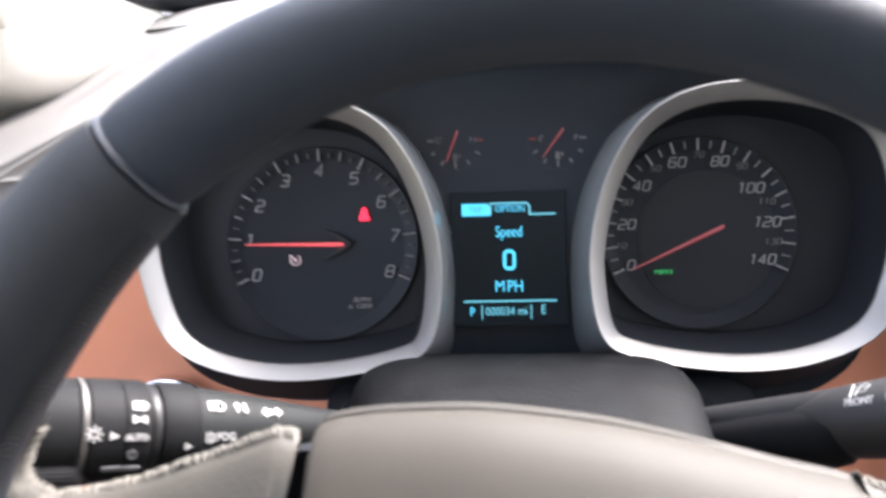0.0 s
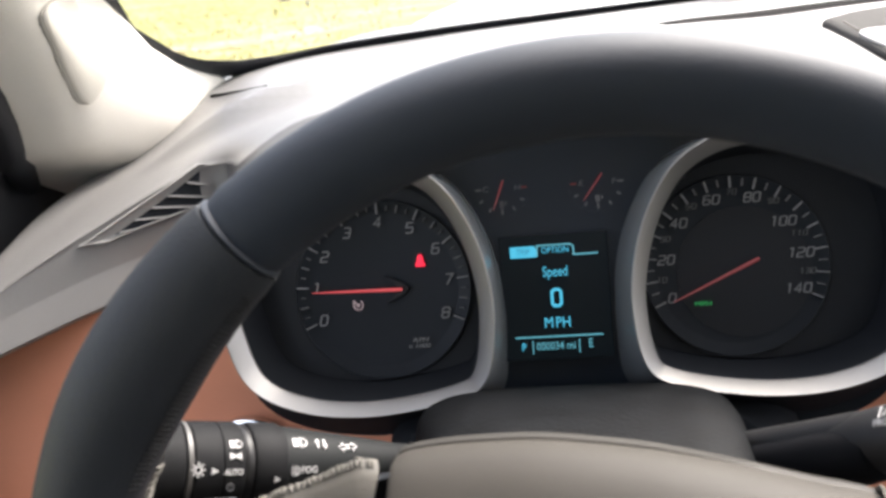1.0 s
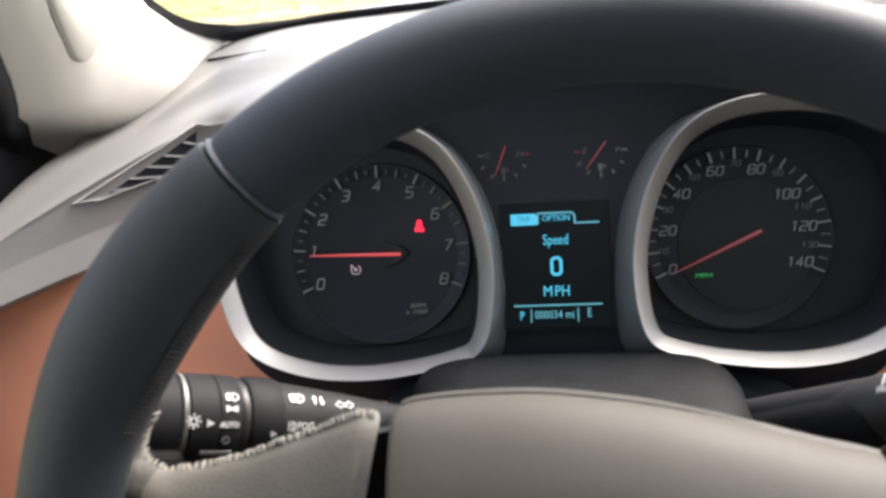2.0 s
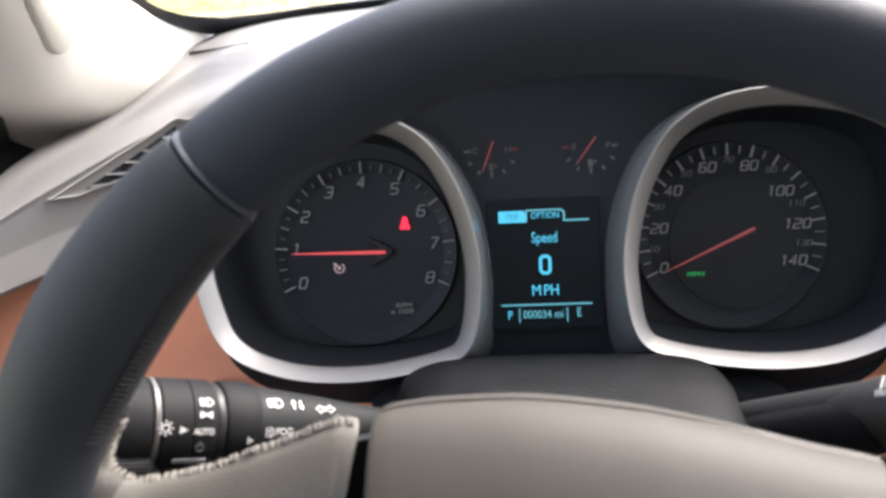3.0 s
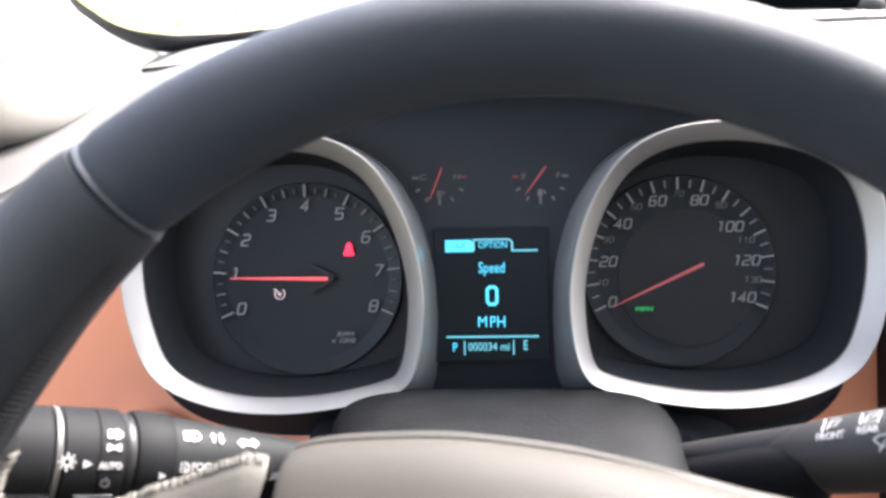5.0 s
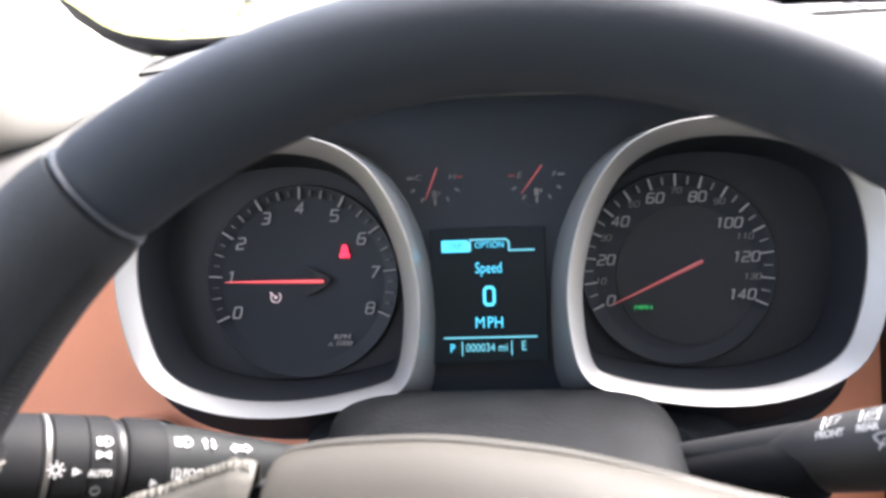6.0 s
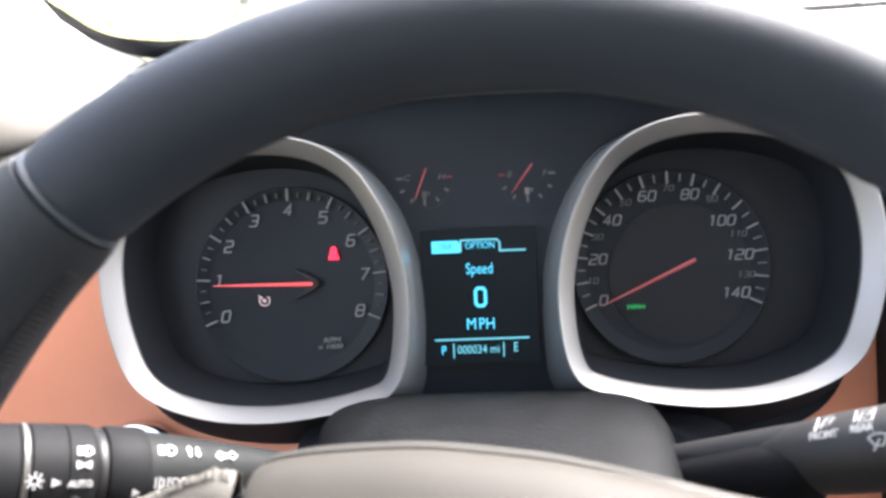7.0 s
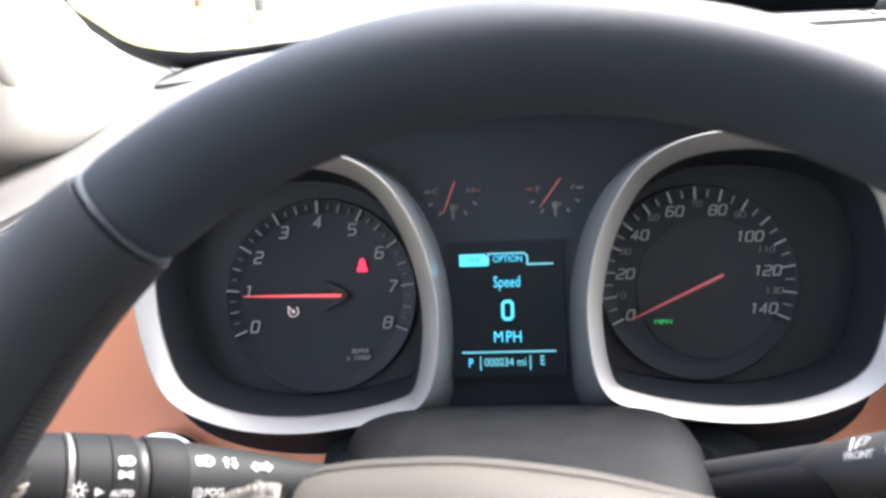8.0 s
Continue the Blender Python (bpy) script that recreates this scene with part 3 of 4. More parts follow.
def rim_size(a):
    """The rim's distance from the middle and its half thickness at an angle."""
    return float(np.interp(a, RIM_AT, RIM_R)), float(np.interp(a, RIM_AT, RIM_T))


def rim_tube(first, last, steps, swell):
    """A stretch of the rim; swell gives the thickness for each step."""
    arc, radii = [], []
    for k in range(steps + 1):
        a = first + (last - first) * k / steps
        r, t = (sum(rim_size(a + d)[n] for d in (-6, -3, 0, 3, 6)) / 5 for n in (0, 1))
        arc.append((r * math.cos(radians(a)), 0, r * math.sin(radians(a))))
        radii.append(t * swell(k))
    return sweep(bmesh.new(), arc, radii, 40, up=(0, 1, 0))


def rim_piece(first, last, steps, ends, grow=1.0):
    """A stretch of the rim whose ends round in by a little."""
    return rim_tube(first, last, steps, lambda k: grow * (1 - ends * (max(0, 1 - k / 2) + max(0, 1 - (steps - k) / 2))))


part("rim", rim_piece(51.2, 128.8, 100, 0.045), BLACK_LEATHER, wheel, "smooth black leather upper rim")
part("grip", rim_piece(129.8, 410.2, 240, 0.04, 1.07), GRIP_LEATHER, wheel, "grained black leather lower rim")
for first, last in ((128.85, 129.75), (50.25, 51.15)):
    part("joint", rim_tube(first, last, 4, lambda k: (0.93, 0.99, 1.012, 0.99, 0.93)[k]), JOINT_GREY, wheel, "slim grey joint ring")

PAD = [(-0.0671, -0.11), (-0.0669, 0.02), (-0.0667, 0.0505), (-0.0664, 0.0546), (-0.0643, 0.0562), (-0.0580, 0.0576), (-0.044, 0.0588), (-0.018, 0.0590), (0.012, 0.0555), (0.03, 0.0519), (0.05, 0.0470), (0.07, 0.0415), (0.0920, 0.0358),
       (0.0975, 0.0290), (0.1015, 0.010), (0.104, -0.11)]
pad_line = [(p.x, p.y) for p in spline(PAD, 6, False)]


def shrunk(line, by, y, flank=0.10, groove=0.0):
    """The pad's outline drawn in towards its middle; its flanks stay nearly upright."""
    mx, mz = 0.008, -0.03
    side = 1 - (1 - by) * flank
    depth = [groove * (1 - min(1.0, max(0.0, (x - 0.015) / 0.045))) for x, z in line]   # the seam fades out towards one end
    return [(mx + (x - mx) * side, y, mz + (z - mz) * (by - g)) for (x, z), g in zip(line, depth)]


rear = bmesh.new()
loft(rear, [shrunk(pad_line, s, y, 0.3, g) for s, y, g in ((0.6, 0.11, 0), (0.80, 0.08, 0), (0.94, 0.05, 0), (0.985, 0.038, 0), (0.995, 0.0325, 0), (0.993, 0.029, 0.006), (0.985, 0.028, 0.022))], True, False, True)
part("rear_cover", rear, COVER_VINYL, wheel, "grey cover behind the centre pad")
# An added black plate darkens the gaps beside the pad like deep shade.
core = bmesh.new()
slab(core, [(-0.088, -0.11), (-0.086, 0.03), (-0.077, 0.043), (-0.05, 0.047), (0.05, 0.036), (0.088, 0.029), (0.100, 0.015), (0.106, -0.11)], 0.036, 0.046)
part("gap_shade", core, VOID_BLACK, wheel, "black plate for the shade in the gaps beside the pad", smooth=False)
pad = bmesh.new()
loft(pad, [shrunk(pad_line, s, y, 0.10, g) for s, y, g in ((0.975, 0.036, 0.022), (0.985, 0.0285, 0.006), (0.988, 0.0245, 0.001), (0.986, 0.0200, 0), (0.975, 0.0155, 0), (0.95, 0.0105, 0), (0.91, 0.0055, 0), (0.86, 0.0005, 0), (0.78, -0.006, 0), (0.66, -0.0145, 0), (0.42, -0.0225, 0), (0.15, -0.027, 0))], True, False, True)
part("airbag_pad", pad, HUB_VINYL, wheel, "warm grey domed centre pad")


LEFT_EDGE = [(-0.0704, 0.0530), (-0.0768, 0.0538), (-0.0835, 0.0522), (-0.0945, 0.0484), (-0.105, 0.0452), (-0.116, 0.0412), (-0.129, 0.0382), (-0.140, 0.0366), (-0.1470, 0.0374), (-0.1518, 0.0408), (-0.1524, 0.0460),
             (-0.1505, 0.0515), (-0.1475, 0.0560)]
RIGHT_EDGE = [(0.0862, 0.0396), (0.0910, 0.0378), (0.0962, 0.0353), (0.1065, 0.0304), (0.118, 0.0260), (0.131, 0.0235), (0.143, 0.0240), (0.1500, 0.0280), (0.1535, 0.0340), (0.1540, 0.0400), (0.1515, 0.0470)]


def spoke(side, nodes, edge_label):
    """A leather-covered spoke: its upper edge runs from the pad to the rim and curls up inside the rim."""
    top = spline(nodes, 6, False)
    last = len(top) - 1
    loops, rolled = [], []
    for k, p in enumerate(top):
        t = k / last
        run = (top[min(k + 1, last)] - top[max(k - 1, 0)]).normalized()
        into = Vector((-run.y, run.x)) if side < 0 else Vector((run.y, -run.x))
        near_pad = max(0.0, 1 - k / 14)
        into = (into * (1 - near_pad) + Vector((0.11 * side, -0.99)) * near_pad).normalized()
        reach = 0.16 + 0.84 * min(1.0, max(0.0, (0.62 - t) / 0.3))
        front = 0.0125 + 0.004 * (1 - t) + 0.012 * max(0.0, t - 0.6)
        rolled.append((p, into, front))
        section = ((0.034, 0.030), (0.020, 0.004), (0.010, 0.0004), (0.004, 0.0), (0.0006, 0.0012), (-0.0022, 0.0040), (-0.0050, 0.0085), (-0.0095, 0.018), (-0.0140, 0.032), (-0.0175, 0.055), (-0.019, 0.11))
        near_end = max(0.0, 1 - k / 5) ** 1.5
        section = [(dy - 0.28 * max(0.0, d - 0.004) * near_end, d, 0.0050 * near_end * min(1.0, max(0.0, dy / 0.020))) for dy, d in section]
        loops.append([(p.x + into.x * d * (max(reach, 0.6) if dy > 0.004 else reach) + side * bow, front + dy * (0.35 + 0.65 * reach), p.y + into.y * d * (max(reach, 0.6) if dy > 0.004 else reach)) for dy, d, bow in section])
    ends = [[(x + out, y + 0.0005 + back, z - 0.30 * back) for x, y, z in loops[0]] for out, back in ((0.0075 * side, 0.016), (0.0030 * side, 0.006), (0.0006 * side, 0.0016))]
    bend = next(k for k in range(last) if k / last > 0.64)
    made = part("spoke", loft(bmesh.new(), ends + loops[:bend + 1], False), SPOKE_LEATHER, wheel, "grey leather-covered spoke", angle=60)
    part("worn_lip", loft(bmesh.new(), loops[bend:], False), WORN_LIP, made, "scuffed grey and black leather lip inside the rim", angle=60)
    rng = random.Random(7 + side)
    thread, along, due = bmesh.new(), 0.0, 0.002
    for k in range(1, last):
        (p, into, front), (q, _, front_q) = rolled[k], rolled[k + 1]
        step = (q - p).length
        while due < along + step:
            c = p.lerp(q, (due - along) / step)
            run = (q - p).normalized()
            lean = run * rng.uniform(0.0002, 0.0009)
            out, back = c + into * rng.uniform(0.0004, 0.0012), c - into * rng.uniform(0.0001, 0.0006)
            a, b = Vector((out.x - lean.x, front + 0.0004, out.y - lean.y)), Vector((back.x + lean.x, front + 0.006, back.y + lean.y))
            sweep(thread, [a, (a + b) / 2 + Vector((-into.x * 0.0006, -0.0010, -into.y * 0.0006)), b], [0.0004, rng.uniform(0.0006, 0.0010), 0.0004], 6)
            due += rng.uniform(0.0013, 0.0027)
        along += step
    if side < 0:
        sweep(thread, [(-0.0805, 0.0290, 0.0520), (-0.0797, 0.0262, 0.0530), (-0.0791, 0.0235, 0.0505)], [0.0009, 0.0014, 0.0008], 7)
    part("stitching", thread, THREAD, made, edge_label)
    return made


spoke(-1, LEFT_EDGE, "pale uneven stitched edge")
spoke(1, RIGHT_EDGE, "pale uneven stitched edge")
inner = bmesh.new()
for k in range(40):
    angle = 133 + 0.68 * k
    a = radians(angle)
    r, t = rim_size(angle)
    t *= 1.07
    out = Vector((math.cos(a), 0, math.sin(a)))
    c = out * (r - t * 0.90) + Vector((0, -t * 0.46, 0))
    b = out * (r - t * 1.0) + Vector((0, -t * 0.16, 0))
    sweep(inner, [c, (c + b) / 2 - out * 0.0006, b + Vector((-math.sin(a), 0, math.cos(a))) * 0.0008], 0.0004, 5)
part("rim_stitching", inner, DARK_THREAD, wheel, "dark stitched seam inside the rim")

# ---- column and stalks ----
shroud = thing("column_shroud", DASH, "dark grey grained steering column cover behind the wheel", "column cover")


def shroud_loop(y, left, right, top, round_by=0.38, deep=0.04):
    mid, half = (left + right) / 2, (right - left) / 2
    return [(mid + half * math.copysign(abs(math.cos(a)) ** round_by, math.cos(a)), y, top - deep + deep * math.copysign(abs(math.sin(a)) ** 0.45, math.sin(a)))
            for a in (2 * math.pi * k / 72 for k in range(72))]


part("upper_cover", loft(bmesh.new(), [shroud_loop(*r) for r in ((-0.006, -0.080, 0.084, -0.058), (-0.025, -0.082, 0.087, -0.0520), (-0.05, -0.083, 0.089, -0.0490), (-0.075, -0.079, 0.087, -0.0495),
     (-0.10, -0.073, 0.083, -0.053), (-0.13, -0.068, 0.079, -0.060), (-0.165, -0.062, 0.075, -0.070))], True, True, True), SHROUD_VINYL, shroud)
sleeve = bmesh.new()
loft(sleeve, [shroud_loop(*r) for r in ((0.015, -0.110, 0.140, -0.066), (-0.02, -0.103, 0.124, -0.063), (-0.034, -0.095, 0.106, -0.066), (-0.036, -0.07, 0.07, -0.072))], True, False, False)
part("boot", sleeve, VOID_BLACK, shroud, "black flexible boot")

EYE_AT = Vector((0, -0.44, 0.02))


class Stalk:
    """A round lever from a to b (to the left or right); prints things on its side facing the driver."""

    def __init__(self, name, a, b, label):
        self.a, self.b = Vector(a), Vector(b)
        self.ob = thing(name, DASH, label, "control stalk")
        self.way = (self.b - self.a).normalized()

    def at(self, s):
        return self.a + self.way * s

    def tube(self, name, sections, mat, label="", sides=36, shift=(0, 0, 0)):
        return part(name, sweep(bmesh.new(), [self.at(s) + Vector(shift) for s, r in sections], [r for s, r in sections], sides), mat, self.ob, label)

    def spot(self, s, r, degrees):
        x = self.way if self.way.x > 0 else -self.way
        c = self.at(s)
        n = EYE_AT - c
        n = (n - x * n.dot(x)).normalized()
        n = Matrix.Rotation(radians(-degrees), 3, x) @ n
        up = n.cross(x)
        turn = Matrix((x, -n, up)).transposed().to_4x4()
        return c + n * r, turn

    def word(self, text, s, r, degrees, size, parent, stretch=1.0):
        p, turn = self.spot(s, r + 0.0002, degrees)
        part("lettering", lettering(text, size, p, stretch, 0.0, 0.0002, turn, 0.00008), PRINT_WHITE, parent)

    def mark(self, shapes, s, r, degrees, parent, mat=None, size=1.4):
        """shapes: outlines of (x, z) in millimetres, or (width, line...) strokes."""
        p, turn = self.spot(s, r, degrees)
        m = Matrix.Translation(p) @ turn
        for kind, wide, line in shapes:
            bm = bmesh.new()
            pts = [(x * size / 1000, z * size / 1000) for x, z in line]
            if kind == "fill":
                slab(bm, pts, -0.0004, 0.0006)
            else:
                ribbon(bm, pts, wide * size * 0.85 / 1000, -0.0004, 0.0006, kind == "loop")
            bmesh.ops.transform(bm, matrix=m, verts=bm.verts)
            part("symbol", bm, mat or PRINT_WHITE, parent, smooth=False)


def circle_of(cx, cz, r, n=14, first=0, last=360):
    return [(cx + r * math.cos(radians(first + (last - first) * k / n)), cz + r * math.sin(radians(first + (last - first) * k / n))) for k in range(n + (last - first != 360))]


LAMP = [("loop", 0.5, [(0.3, -1.7), (1.6, -1.5), (2.6, -0.6), (2.6, 0.6), (1.6, 1.5), (0.3, 1.7)])]
light = Stalk("light_stalk", (-0.065, -0.09, -0.0745), (-0.185, -0.195, -0.046), "black indicator stalk with white printed light symbols")
neck = light.tube("neck", [(0.0, 0.0060), (0.03, 0.0092), (0.055, 0.0128), (0.080, 0.0160), (0.0885, 0.0168)], STALK_GREY)
collar = light.tube("collar", [(0.0865, 0.0158), (0.0875, 0.0176), (0.089, 0.0181), (0.1000, 0.0184), (0.1015, 0.0179), (0.1022, 0.0166)], STALK_BLACK)
light.tube("joint_ring", [(0.1015, 0.0168), (0.1026, 0.0175), (0.1050, 0.0175), (0.1062, 0.0168)], STALK_GLOSS, "glossy joint ring")
knob = light.tube("rotary_knob", [(0.1056, 0.0165), (0.1062, 0.0182), (0.1070, 0.0186), (0.1148, 0.0187), (0.1152, 0.0183), (0.1156, 0.0187), (0.1262, 0.0188), (0.1272, 0.0181)], STALK_BLACK, "black turning knob")
# The ring's paler colour stands in for the highlight along it.
light.tube("edge_ring", [(0.1270, 0.0178), (0.1276, 0.0189), (0.1292, 0.0189), (0.1298, 0.0178)], STALK_EDGE, "edge ring, paler for its highlight")
light.tube("end_cap", [(0.1294, 0.0176), (0.1306, 0.0186), (0.140, 0.0186), (0.149, 0.0174), (0.157, 0.0148), (0.161, 0.0110)], STALK_BLACK, "tapered end cap")
light.mark([("loop", 0.55, circle_of(0, 0, 1.15))] + [("line", 0.6, [(1.7 * math.cos(radians(a)), 1.7 * math.sin(radians(a))), (2.5 * math.cos(radians(a)), 2.5 * math.sin(radians(a)))]) for a in range(0, 360, 45)], 0.1258, 0.0188, -3, knob, size=1.15)
light.mark([("fill", 0, [(-1.3, -1.2), (1.3, 0), (-1.3, 1.2)])], 0.1190, 0.0188, -5, knob, size=1.15)
light.mark(LAMP + [("fill", 0, [(-2.6, -1.6), (-0.6, -1.6), (-0.6, 1.6), (-2.6, 1.6)])], 0.1105, 0.0188, 27, knob, size=0.95)
light.mark([("fill", 0, [(-2.5, -1.5), (-0.2, -0.5), (-0.2, 0.5), (-2.5, 1.5)]), ("fill", 0, [(2.5, 1.5), (0.2, 0.5), (0.2, -0.5), (2.5, -1.5)])], 0.1108, 0.0188, 12, knob, size=0.95)
light.word("AUTO", 0.1115, 0.0188, -7, 0.0031, knob, 0.9)
light.mark([("line", 0.4, circle_of(0, 0, 1.5, 14, 120, 420)), ("line", 0.4, [(0, 0.3), (0, 2.0)])], 0.1122, 0.0188, -25, knob, PRINT_GREY, size=0.95)
light.mark(LAMP + [("fill", 0, [(-2.6, -1.6), (-0.6, -1.6), (-0.6, 1.6), (-2.6, 1.6)])], 0.0812, 0.0162, 33, neck, size=1.2)
light.mark([("line", 0.8, [(-1.5, -1.8), (-1.5, 0.8)]), ("fill", 0, [(-2.6, 0.6), (-0.4, 0.6), (-1.5, 2.2)]), ("line", 0.8, [(1.3, 1.8), (1.3, -0.8)]), ("fill", 0, [(0.2, -0.6), (1.3, -2.2), (2.4, -0.6)])], 0.0705, 0.0149, 34, neck, size=1.15)
light.mark([("loop", 0.36, [(-0.4, 0.8), (-1.9, 0.8), (-1.9, 1.5), (-3.5, 0), (-1.9, -1.5), (-1.9, -0.8), (-0.4, -0.8)]), ("loop", 0.36, [(0.4, 0.8), (0.4, -0.8), (1.9, -0.8), (1.9, -1.5), (3.5, 0), (1.9, 1.5), (1.9, 0.8)])], 0.0570, 0.0132, 31, neck, size=1.25)
light.mark([("line", 0.6, [(-1.3, -1.7), (-1.3, 1.7)])] + [("loop", 0.6, [(0, -1.6), (1.3, -1.0), (1.3, 1.0), (0, 1.6)])], 0.0840, 0.0166, -9, neck, size=1.1)
light.word("FOG", 0.0775, 0.0158, -9, 0.0040, neck, 0.95)
light.mark([("fill", 0, [(-1.2, -1.2), (1.2, 0), (-1.2, 1.2)])], 0.0925, 0.0184, -18, collar, size=1.1)

ROLLER_AT = (-0.1570, -0.1900, -0.0622)
roller = bmesh.new()
rc = Vector(ROLLER_AT)
cogs = [(1.0 if k % 2 else 0.93) for k in range(40)]
loft(roller, [[rc + light.way * s + Vector((0, math.cos(2 * math.pi * k / 40), math.sin(2 * math.pi * k / 40))) * 0.0048 * cogs[k] * f for k in range(40)] for s, f in ((-0.0088, 0.88), (-0.0082, 1.0), (0.0082, 1.0), (0.0088, 0.88))], True, True, True)
part("ribbed_roller", roller, STALK_BLACK, light.ob, "black ribbed roller", smooth=False)
light.mark([("fill", 0, [(-4.5, -0.6), (4.5, -0.6), (4.5, 0.6), (-4.5, 0.6)])], 0.1150, 0.0189, -42, light.ob, PRINT_GREY)
# The highlight under the roller is built as a thin chrome strip.
glint = bmesh.new()
sweep(glint, [rc + light.way * d + Vector((0, -0.0040, -0.0044)) for d in (-0.0060, 0.0066)], 0.0009, 8)
part("roller_edge", glint, CHROME, light.ob, "bright metal strip for the glint along the roller")

wiper = Stalk("wiper_stalk", (0.062, -0.074, -0.0865), (0.190, -0.217, -0.0290), "black wiper stalk with white printed wiper symbols")
body = wiper.tube("body", [(0.058, 0.0060), (0.070, 0.0088), (0.080, 0.0112), (0.089, 0.0128), (0.098, 0.0137), (0.11, 0.0141), (0.15, 0.0144), (0.180, 0.0140), (0.186, 0.0120)], WIPER_BLACK)
wiper.tube("neck", [(0.0, 0.0066), (0.03, 0.0074), (0.100, 0.0080)], WIPER_BLACK, "slim ridge along the stem", shift=(0.0, 0.0, 0.0054))
wiper.tube("stem", [(0.0, 0.0105), (0.03, 0.0112), (0.070, 0.0122), (0.084, 0.0122), (0.090, 0.0112), (0.093, 0.008)], STEM_BLACK, "matt black stem", shift=(0.0, -0.0040, -0.0030))
WIPE = [("line", 0.34, [(-2.6, -2.7), (-2.6, 2.7)]), ("line", 0.3, [(-1.2, -2.1), (-0.2, 1.8), (1.2, 2.5), (2.6, 1.8), (1.4, -0.9), (-0.2, -1.3)]), ("line", 0.3, [(0.2, 0.9), (2.2, 0.6)])]
wiper.mark(WIPE, 0.1050, 0.0140, 50, body, size=1.2)
wiper.word("FRONT", 0.1050, 0.0140, 28, 0.0040, body, 0.8)
wiper.mark(WIPE + [("line", 0.35, [(-1.2, -2.9), (3.4, -2.9), (3.4, 2.9)])], 0.1185, 0.0141, 52, body, size=1.05)
wiper.word("REAR", 0.1185, 0.0141, 30, 0.0040, body, 0.8)
wiper.mark([("line", 0.5, [(-2.4, 1.4), (-0.8, 2.2), (1.2, 2.2), (2.6, 1.4), (1.2, -0.9), (-0.8, -0.9), (-2.4, 1.4)]), ("line", 0.4, [(-1.6, -2.0), (0.6, 0.8)])], 0.1235, 0.0142, 8, body, size=1.25)

# ---- dashboard ----
dashboard = thing("dashboard", UP, "dark grey padded dashboard with a saddle brown lower panel", "dashboard")
LEANING = Matrix.Rotation(radians(-22), 3, "X")
STATION = [-0.46, -0.36, -0.30, -0.25, -0.225, -0.20, -0.15, -0.08, 0.0, 0.08, 0.15, 0.20, 0.245, 0.40, 1.15]
HEIGHTS = {   # height of the pad over the stations at some distances ahead
    0.75: [0.05, 0.06, 0.075, 0.085, 0.088, 0.09, 0.09, 0.09, 0.09, 0.09, 0.09, 0.09, 0.09, 0.09, 0.07],
    0.50: [0.06, 0.075, 0.092, 0.098, 0.099, 0.100, 0.100, 0.100, 0.100, 0.100, 0.100, 0.100, 0.100, 0.100, 0.09],
    0.33: [0.055, 0.080, 0.098, 0.104, 0.104, 0.103, 0.099, 0.104, 0.110, 0.109, 0.107, 0.103, 0.099, 0.098, 0.09],
    0.23: [0.030, 0.052, 0.076, 0.097, 0.101, 0.100, 0.0985, 0.117, 0.120, 0.118, 0.115, 0.106, 0.098, 0.096, 0.09],
    0.11: [0.020, 0.040, 0.061, 0.081, 0.088, 0.094, 0.108, 0.123, 0.1262, 0.123, 0.115, 0.102, 0.096, 0.094, 0.09],
}
LIP = [-0.068, -0.026, -0.001, 0.018, 0.034, 0.062, 0.095, 0.105, 0.1078, 0.1068, 0.098, 0.082, 0.07, 0.06, 0.05]   # height of the lip up the cluster's face
BROW_X = [-0.40, -0.3463, -0.3298, -0.3183, -0.3036, -0.2870, -0.2720, -0.2560, -0.2395]   # the shelf's edge beside the door, its crease and its foot
BROW_Z = [-0.004, 0.0283, 0.0375, 0.0435, 0.0490, 0.0570, 0.0634, 0.0694, 0.0762]
CREASE_Z = [-0.006, 0.0115, 0.0150, 0.0185, 0.0222, 0.0240, 0.0262, 0.0285, 0.0300]
FOOT_Z = [-0.022, -0.0066, -0.0040, -0.0005, 0.0019, 0.0040, 0.0060, 0.0075, 0.0090]


def pad_profile(x):
    """The pad's section at x, from the windscreen back to its edge, down its face and under it."""
    lip_at = LEANING @ Vector((0, -0.034, float(np.interp(x, STATION, LIP))))
    back = LEANING @ Vector((0, 0.022, float(np.interp(x, STATION, LIP)) + 0.004))
    lip = Vector((lip_at.y, lip_at.z))
    hood = [lip + Vector((0.018, 0.0120)), lip + Vector((0.006, 0.006)), lip, lip + Vector((0.004, -0.003)), Vector((back.y, back.z))]
    run = 0.8 * (x + 0.3)
    brow, crease, foot_z = (float(np.interp(x, BROW_X, z)) for z in (BROW_Z, CREASE_Z, FOOT_Z))
    side = [Vector((0.030 + run, brow)), Vector((0.022 + run, crease)), Vector((0.010 + run, foot_z)), Vector((0.013 + run, foot_z - 0.003)), Vector((0.045 + run, foot_z - 0.006))]
    blend = min(max((x + 0.219) / 0.03, 0.0), 1.0)
    blend = blend * blend * (3 - 2 * blend)
    edge, mid, low, under, deep = (a.lerp(b, blend) for a, b in zip(side, hood))
    top = [Vector((y, float(np.interp(x, STATION, z)))) for y, z in HEIGHTS.items()]
    line = spline(top + [edge], 12, False)[:-1]
    away = (top[-1] - edge).normalized() * 0.004
    line += [edge + away, edge + away * 0.5 + Vector((0, 0.0002)), edge + Vector((-0.0008, -0.0008)), edge + (mid - edge) * 0.06]
    line += [edge.lerp(mid, t) for t in (0.2, 0.4, 0.6, 0.8, 0.96)] + [mid] + [mid.lerp(low, t) for t in (0.05, 0.3, 0.6, 0.95)] + [low, under, deep]
    return [(x, q.x, q.y) for q in line]


rows = [pad_profile(-0.40 + 0.01 * k) for k in range(156)]
